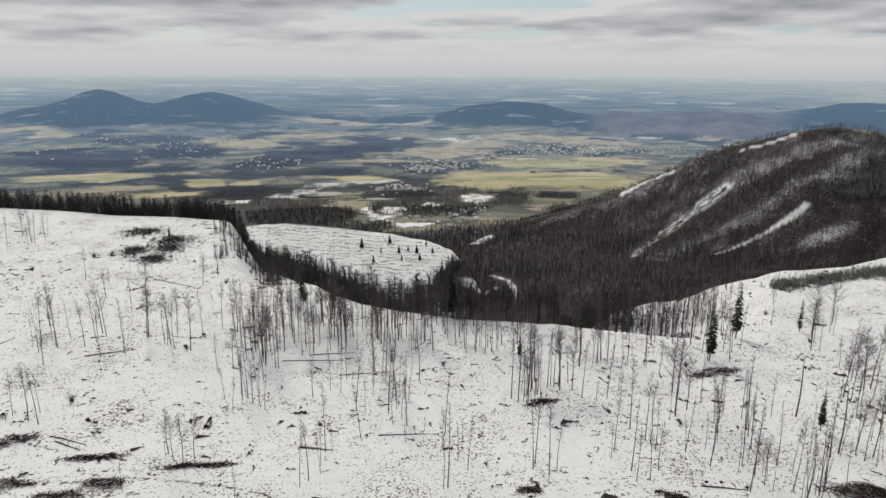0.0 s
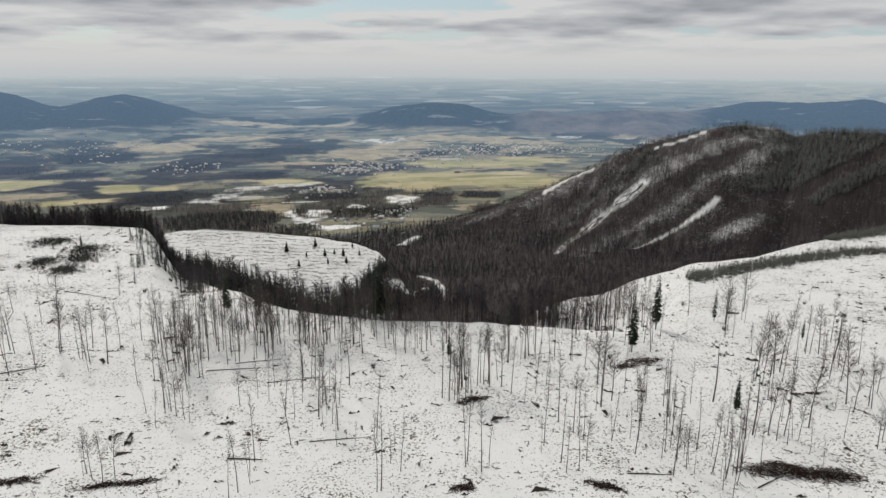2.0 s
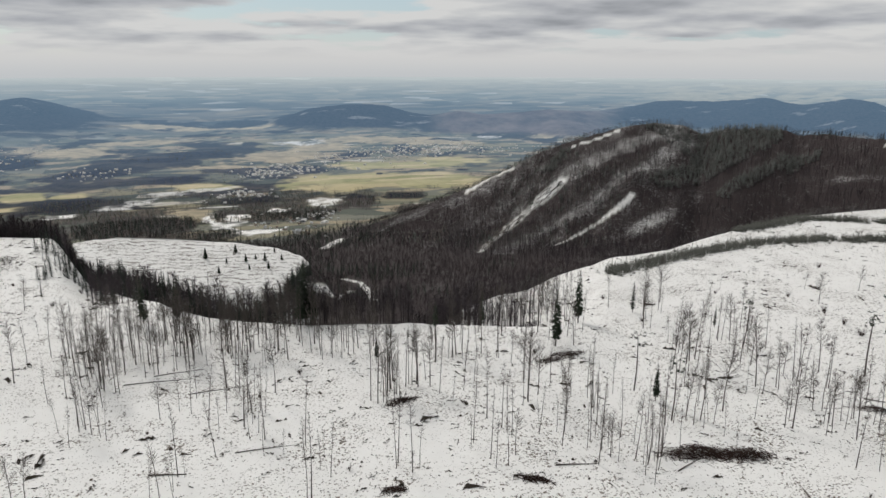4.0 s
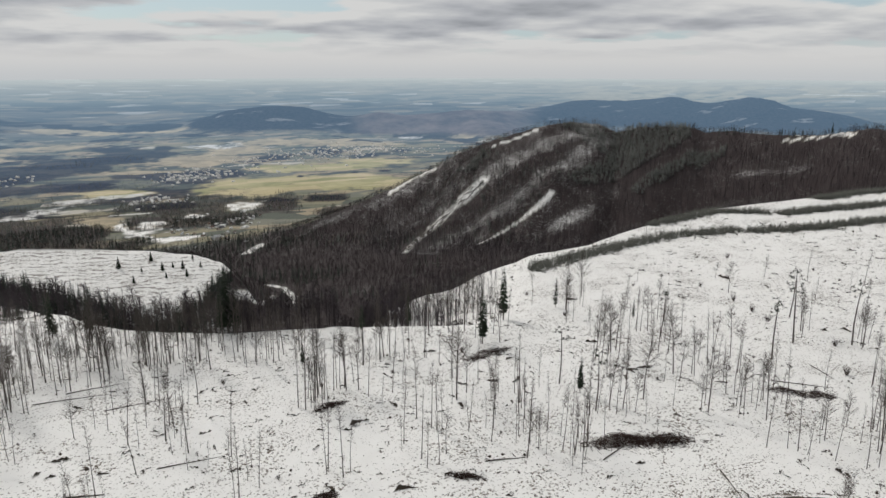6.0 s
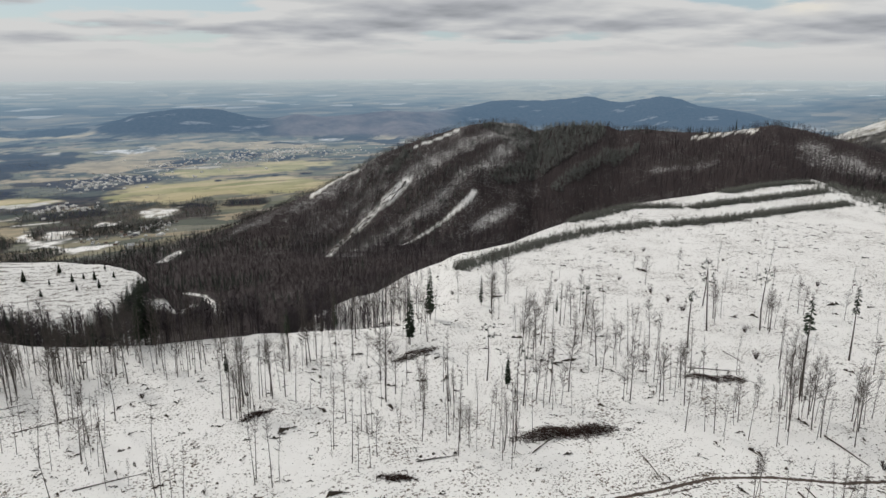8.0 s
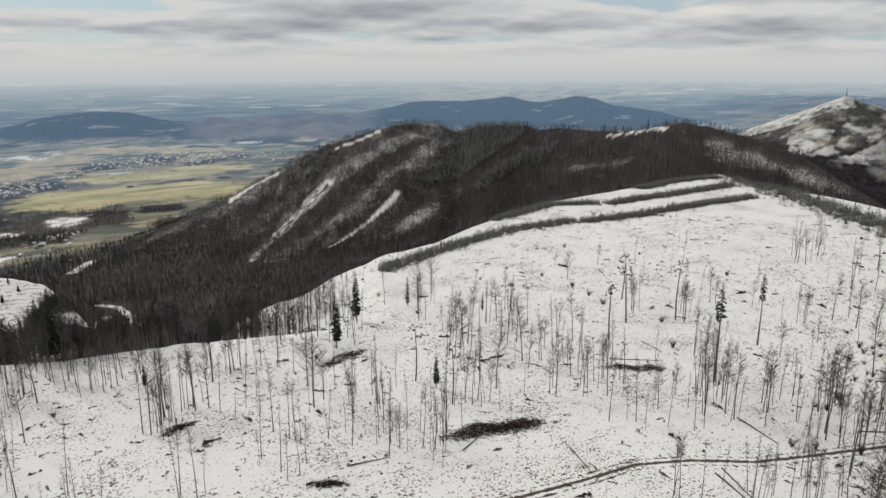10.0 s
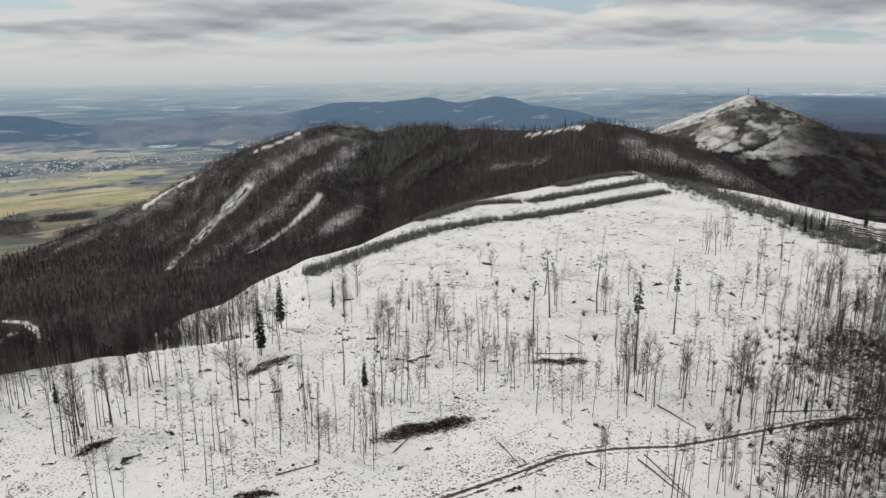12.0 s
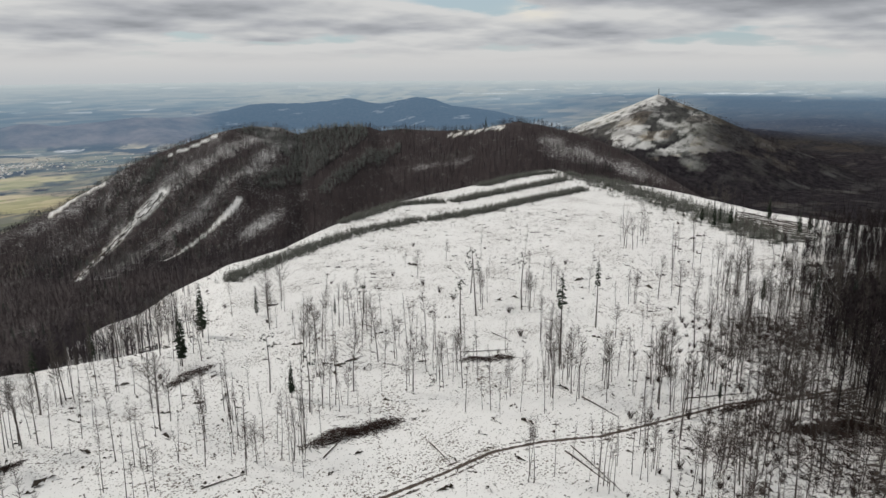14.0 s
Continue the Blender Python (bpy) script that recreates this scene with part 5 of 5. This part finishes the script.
def shrub(rng):
    """Leafless bush: a fan of thin stems with twigs."""
    co, tri = [], []
    for _ in range(26):
        a, n, out = rng.uniform(0, 6.283), rng.uniform(0.7, 1.7), rng.uniform(0.1, 0.8)
        tip = (out * n * math.cos(a), out * n * math.sin(a), n)
        stick(co, tri, (0.12 * math.cos(a), 0.12 * math.sin(a), -0.1), tip, 0.03, 0.012)
        for _ in range(4):
            f, b = rng.uniform(0.3, 1.0), rng.uniform(0, 6.283)
            stick(co, tri, [c * f for c in tip], (tip[0] * f + 0.4 * math.cos(b), tip[1] * f + 0.4 * math.sin(b), tip[2] * f + rng.uniform(0, 0.4)), 0.018, 0.008)
    me = mesh_of("shrub", np.array(co), np.array(tri))
    me.materials.append(BRUSH)
    return tagged(new("shrub", me), "low leafless brown shrub in the snow", "shrub", "bare shrubs")


def ride_logs():
    """Felled stems lying down the snowy rides of the ridge."""
    rng = np.random.default_rng(29)
    co, tri = [], []
    for half, pts in STRIPS[:3]:
        for (ax, ay), (bx, by) in zip(pts, pts[1:]):
            far = math.hypot(bx - ax, by - ay)
            for _ in range(int(far * 0.75)):
                f, off, n = rng.random(), rng.uniform(-1, 1) * half, rng.uniform(5, 14)
                x, y = ax + (bx - ax) * f - (by - ay) / far * off, ay + (by - ay) * f + (bx - ax) / far * off
                u, v = x + (bx - ax) / far * n + rng.normal(0, 0.8), y + (by - ay) / far * n + rng.normal(0, 0.8)
                z = height(np.array([x, u]), np.array([y, v]))
                stick(co, tri, (x, y, z[0] + 0.3), (u, v, z[1] + 0.3), 0.34, 0.16)
    me = mesh_of("ride_logs", np.array(co), np.array(tri))
    me.materials.append(ROTTEN)
    tagged(new("ride_logs", me), "felled stems lying down the snowy rides", "logs", kind="stuff")


def tufts():
    """Dead grass and heather tufts poking through the snow, nobody could count them."""
    rng = np.random.default_rng(5)
    shapes = []
    for _ in range(5):
        co, tri = [], []
        for _ in range(6):
            a, w = rng.normal(0, 0.35), rng.uniform(0.3, 1.0)
            x, y, h = rng.uniform(-0.8, 0.8), rng.uniform(-0.2, 0.2), rng.uniform(0.12, 0.5)
            n = len(co)
            co += [(x - w * math.cos(a), y - w * math.sin(a), 0), (x + w * math.cos(a), y + w * math.sin(a), 0), (x + rng.uniform(-0.3, 0.3), y + rng.uniform(-0.3, 0.3), h)]
            tri.append((n, n + 1, n + 2))
        shapes.append((np.array(co), np.array(tri)))
    def chance(x, y, az, r):
        lane = np.minimum.reduce([near_line(x, y, pts) for pts in LANES])
        return (r < hill_edge(az) - 2) * smooth(2, 5, lane) * (0.32 + 0.5 * smooth(0.4, 0.62, fbm(x, y, 22, 3, 71)))
    xy = scatter(rng, (-37, 81, 62, 330), 1.0, chance)
    stand("grass_tufts", "small dark tufts of dead grass in the snow", xy, rng.lognormal(-0.95, 0.48, len(xy)), shapes, DEAD_GRASS, rng, "dead grass")


def scatter_small():
    rng = np.random.default_rng(12)
    for row in LOGS_NEAR + LOGS_FAR:
        log(rng, *row)
    for row in PILES:
        brush_pile(rng, *row)
    slash_field(rng)
    near = scatter(rng, (-36, 80, 75, 250), 10.5, lambda x, y, az, r: (r < hill_edge(az) - 6) * (0.35 + 0.5 * smooth(20, 50, az)))
    plant([stump(rng) for _ in range(4)], [(i % 4, float(x), float(y), 0.42 + 0.45 * ((i * 7) % 5) / 5, 0.0) for i, (x, y) in enumerate(STUMPS + [tuple(p) for p in near])], rng)
    at = scatter(rng, (-36, 80, 75, 260), 17, lambda x, y, az, r: (r < hill_edge(az) - 6) * (0.3 + 0.7 * smooth(58, 70, az)))
    more = scatter(rng, (60, 81, 68, 190), 3.4, lambda x, y, az, r: smooth(57, 71, az) * 0.8)
    bushes = np.concatenate([at, more])
    bushes = bushes[np.argsort(np.hypot(bushes[:, 0], bushes[:, 1]))]
    makers = [shrub(rng) for _ in range(4)]
    shapes = [(np.array([tuple(v.co) for v in b.data.vertices]), np.array([tuple(f.vertices) for f in b.data.polygons])) for b in makers]
    plant(makers, [(i % 4, float(x), float(y), 0.5 + 0.75 * ((i * 3) % 7) / 7, 0.0) for i, (x, y) in enumerate(bushes[:280])], rng)
    stand("thicket", "low leafless brown brush in the snow", bushes[280:], rng.uniform(0.6, 1.3, len(bushes[280:])), shapes, BRUSH, rng, "brush")


def felled_rows():
    """Long rows of felled poles on the far shoulder, and low junipers on the slope by the track."""
    rng = np.random.default_rng(17)
    co, tri = [], []
    for k in range(8):
        f = k / 7
        ax, ay, bx, by = 318 - 30 * f, 133 - 14 * f, 312 - 27 * f, 105 - 10 * f
        for _ in range(46):
            g, off = rng.uniform(-0.1, 1.1), rng.normal(0, 0.5)
            x, y = ax + (bx - ax) * g + off, ay + (by - ay) * g
            n, a = rng.uniform(2, 6), rng.normal(0, 0.15)
            stick(co, tri, (x, y, ground_z(x, y) + 0.1), (x + n * (-0.2 + a), y - n, ground_z(x - 0.2 * n, y - n) + rng.uniform(0.1, 0.5)), 0.12, 0.06)
    me = mesh_of("felled_poles", np.array(co), np.array(tri))
    me.materials.append(ROTTEN)
    tagged(new("felled_poles", me), "rows of felled thin poles on the snowy shoulder", "felled poles", kind="stuff")
    xy = np.array([(cx + rng.normal(0, 0.5) * w, cy + rng.normal(0, 0.5) * d) for cx, cy, w, d in SLASH[:5] for _ in range(95)])
    stand("junipers", "low dark juniper bushes on the snowy slope", xy, rng.uniform(0.6, 1.7, len(xy)), [spruce_shape(rng, 5, 0.7) for _ in range(3)], JUNIPER, rng, "bushes")


plant_hedges()
felled_rows()
ride_logs()
tufts()
scatter_small()

# ---- villages in the valley, mast on the pointed hill ----
VILLAGES = [(4, 772, 25, 106, 34), (-26, 822, 16, 50, 14), (6, 1443, 64, 82, 40), (-49, 1369, 27, 66, 18), (179, 1658, 100, 100, 46), (304, 1692, 83, 86, 40), (425, 1747, 122, 108, 60),
            (33, 874, 21, 60, 12), (-769, 1806, 141, 230, 26), (-349, 1426, 47, 52, 14), (-77, 1123, 36, 48, 18), (-627, 1725, 88, 159, 14)]


def house(rng, wall_mat, roof_mat, label):
    home = tagged(new("house"), label, "house", "village houses")
    w, d, h, top = rng.uniform(4, 5.2), rng.uniform(5, 7), rng.uniform(3.6, 5), rng.uniform(2.4, 3.4)
    co = [(x * w, y * d, z) for z in (-1.5, h) for x, y in ((-1, -1), (1, -1), (1, 1), (-1, 1))] + [(0, -d, h + top), (0, d, h + top)]
    tri = [(0, 1, 5), (0, 5, 4), (1, 2, 6), (1, 6, 5), (2, 3, 7), (2, 7, 6), (3, 0, 4), (3, 4, 7), (4, 5, 8), (6, 7, 9)]
    part("wall", co, tri, wall_mat, home)
    o, t = 0.6, 0.25
    co, tri = [], []
    for s in (-1, 1):
        n = len(co)
        for lift in (0, t):
            co += [(s * (w + o), -d - o, h - o * top / w + lift), (s * (w + o), d + o, h - o * top / w + lift), (0, d + o, h + top + 0.05 + lift), (0, -d - o, h + top + 0.05 + lift)]
        for a, b, c, e in ((0, 1, 2, 3), (4, 5, 6, 7), (0, 1, 5, 4), (1, 2, 6, 5), (0, 3, 7, 4)):
            tri += [(n + a, n + b, n + c), (n + a, n + c, n + e)]
    part("roof", co, tri, roof_mat, home)
    co, tri = [], []
    tube(co, tri, [(w * 0.3, d * 0.3, h), (w * 0.3, d * 0.3, h + top + 0.9)], [0.45, 0.45], 4)
    part("chimney", co, tri, wall_mat, home)
    return home


def build_villages():
    rng = np.random.default_rng(88)
    plaster = plain_material("plaster", (0.55, 0.52, 0.46), (0.75, 0.72, 0.66), 0.4)
    tiles = plain_material("roof_tiles", (0.16, 0.10, 0.08), (0.24, 0.16, 0.13), 0.6)
    slate = plain_material("roof_slate", (0.10, 0.10, 0.11), (0.18, 0.18, 0.19), 0.6)
    white = plain_material("roof_snow", (0.68, 0.69, 0.70), (0.82, 0.82, 0.82), 0.3)
    makers = [house(rng, plaster, m, t) for m, t in ((tiles, "pale house with a brown tiled gable roof"), (slate, "pale house with a grey gable roof"), (white, "pale house with a snow-covered gable roof"), (white, "pale house with a snow-covered gable roof"))]
    places = []
    for cx, cy, wide, deep, count in VILLAGES:
        b = math.atan2(cx, cy)
        for _ in range(count):
            u, v = rng.normal(0, 0.6) * wide, rng.normal(0, 0.6) * deep
            places.append((int(rng.integers(0, 4)), cx + u * math.cos(b) + v * math.sin(b), cy - u * math.sin(b) + v * math.cos(b), rng.uniform(0.75, 1.1) * (0.42 if cy > 1100 else 0.6), 0.0))
    plant(makers, places, rng)


def far_roofs():
    """The many small houses of the villages that run together."""
    rng = np.random.default_rng(90)
    co = np.array([(sx, 1.3 * sy, z) for z in (-0.6, 0.5) for sx, sy in ((-1, -1), (1, -1), (1, 1), (-1, 1))] + [(0, -1.3, 1.3), (0, 1.3, 1.3)]) * 3.4
    tri = np.array([(0, 1, 5), (0, 5, 4), (1, 2, 6), (1, 6, 5), (2, 3, 7), (2, 7, 6), (3, 0, 4), (3, 4, 7), (4, 5, 8), (6, 7, 9), (5, 6, 9), (5, 9, 8), (7, 4, 8), (7, 8, 9)])
    xy = []
    for cx, cy, wide, deep, count in VILLAGES[2:]:
        b = math.atan2(cx, cy)
        for _ in range(count * 2):
            u, v = rng.normal(0, 0.8) * wide, rng.normal(0, 0.7) * deep
            xy.append((cx + u * math.cos(b) + v * math.sin(b), cy - u * math.sin(b) + v * math.cos(b)))
    walls = plain_material("far_walls", (0.50, 0.48, 0.46), (0.94, 0.93, 0.90), 0.02, island=True)
    stand("village_roofs", "small pale houses of distant villages", np.array(xy), rng.uniform(0.35, 0.75, len(xy)), [(co, tri)], walls, rng, "village")


def mast():
    ob = tagged(new("mast"), "thin grey radio mast on the snowy summit", "mast")
    co, tri = [], []
    tube(co, tri, [(0, 0, -1), (0, 0, 7), (0, 0, 13)], [0.8, 0.5, 0.15], 5)
    part("pole", co, tri, ROTTEN, ob)
    co, tri = [], []
    for z, n in ((6, 2.2), (9, 1.8)):
        stick(co, tri, (-n, 0, z), (n, 0, z), 0.25, 0.25)
    part("antenna", co, tri, ROTTEN, ob)
    ob.matrix_basis = on_ground(1307, 736)


build_villages()
far_roofs()
mast()
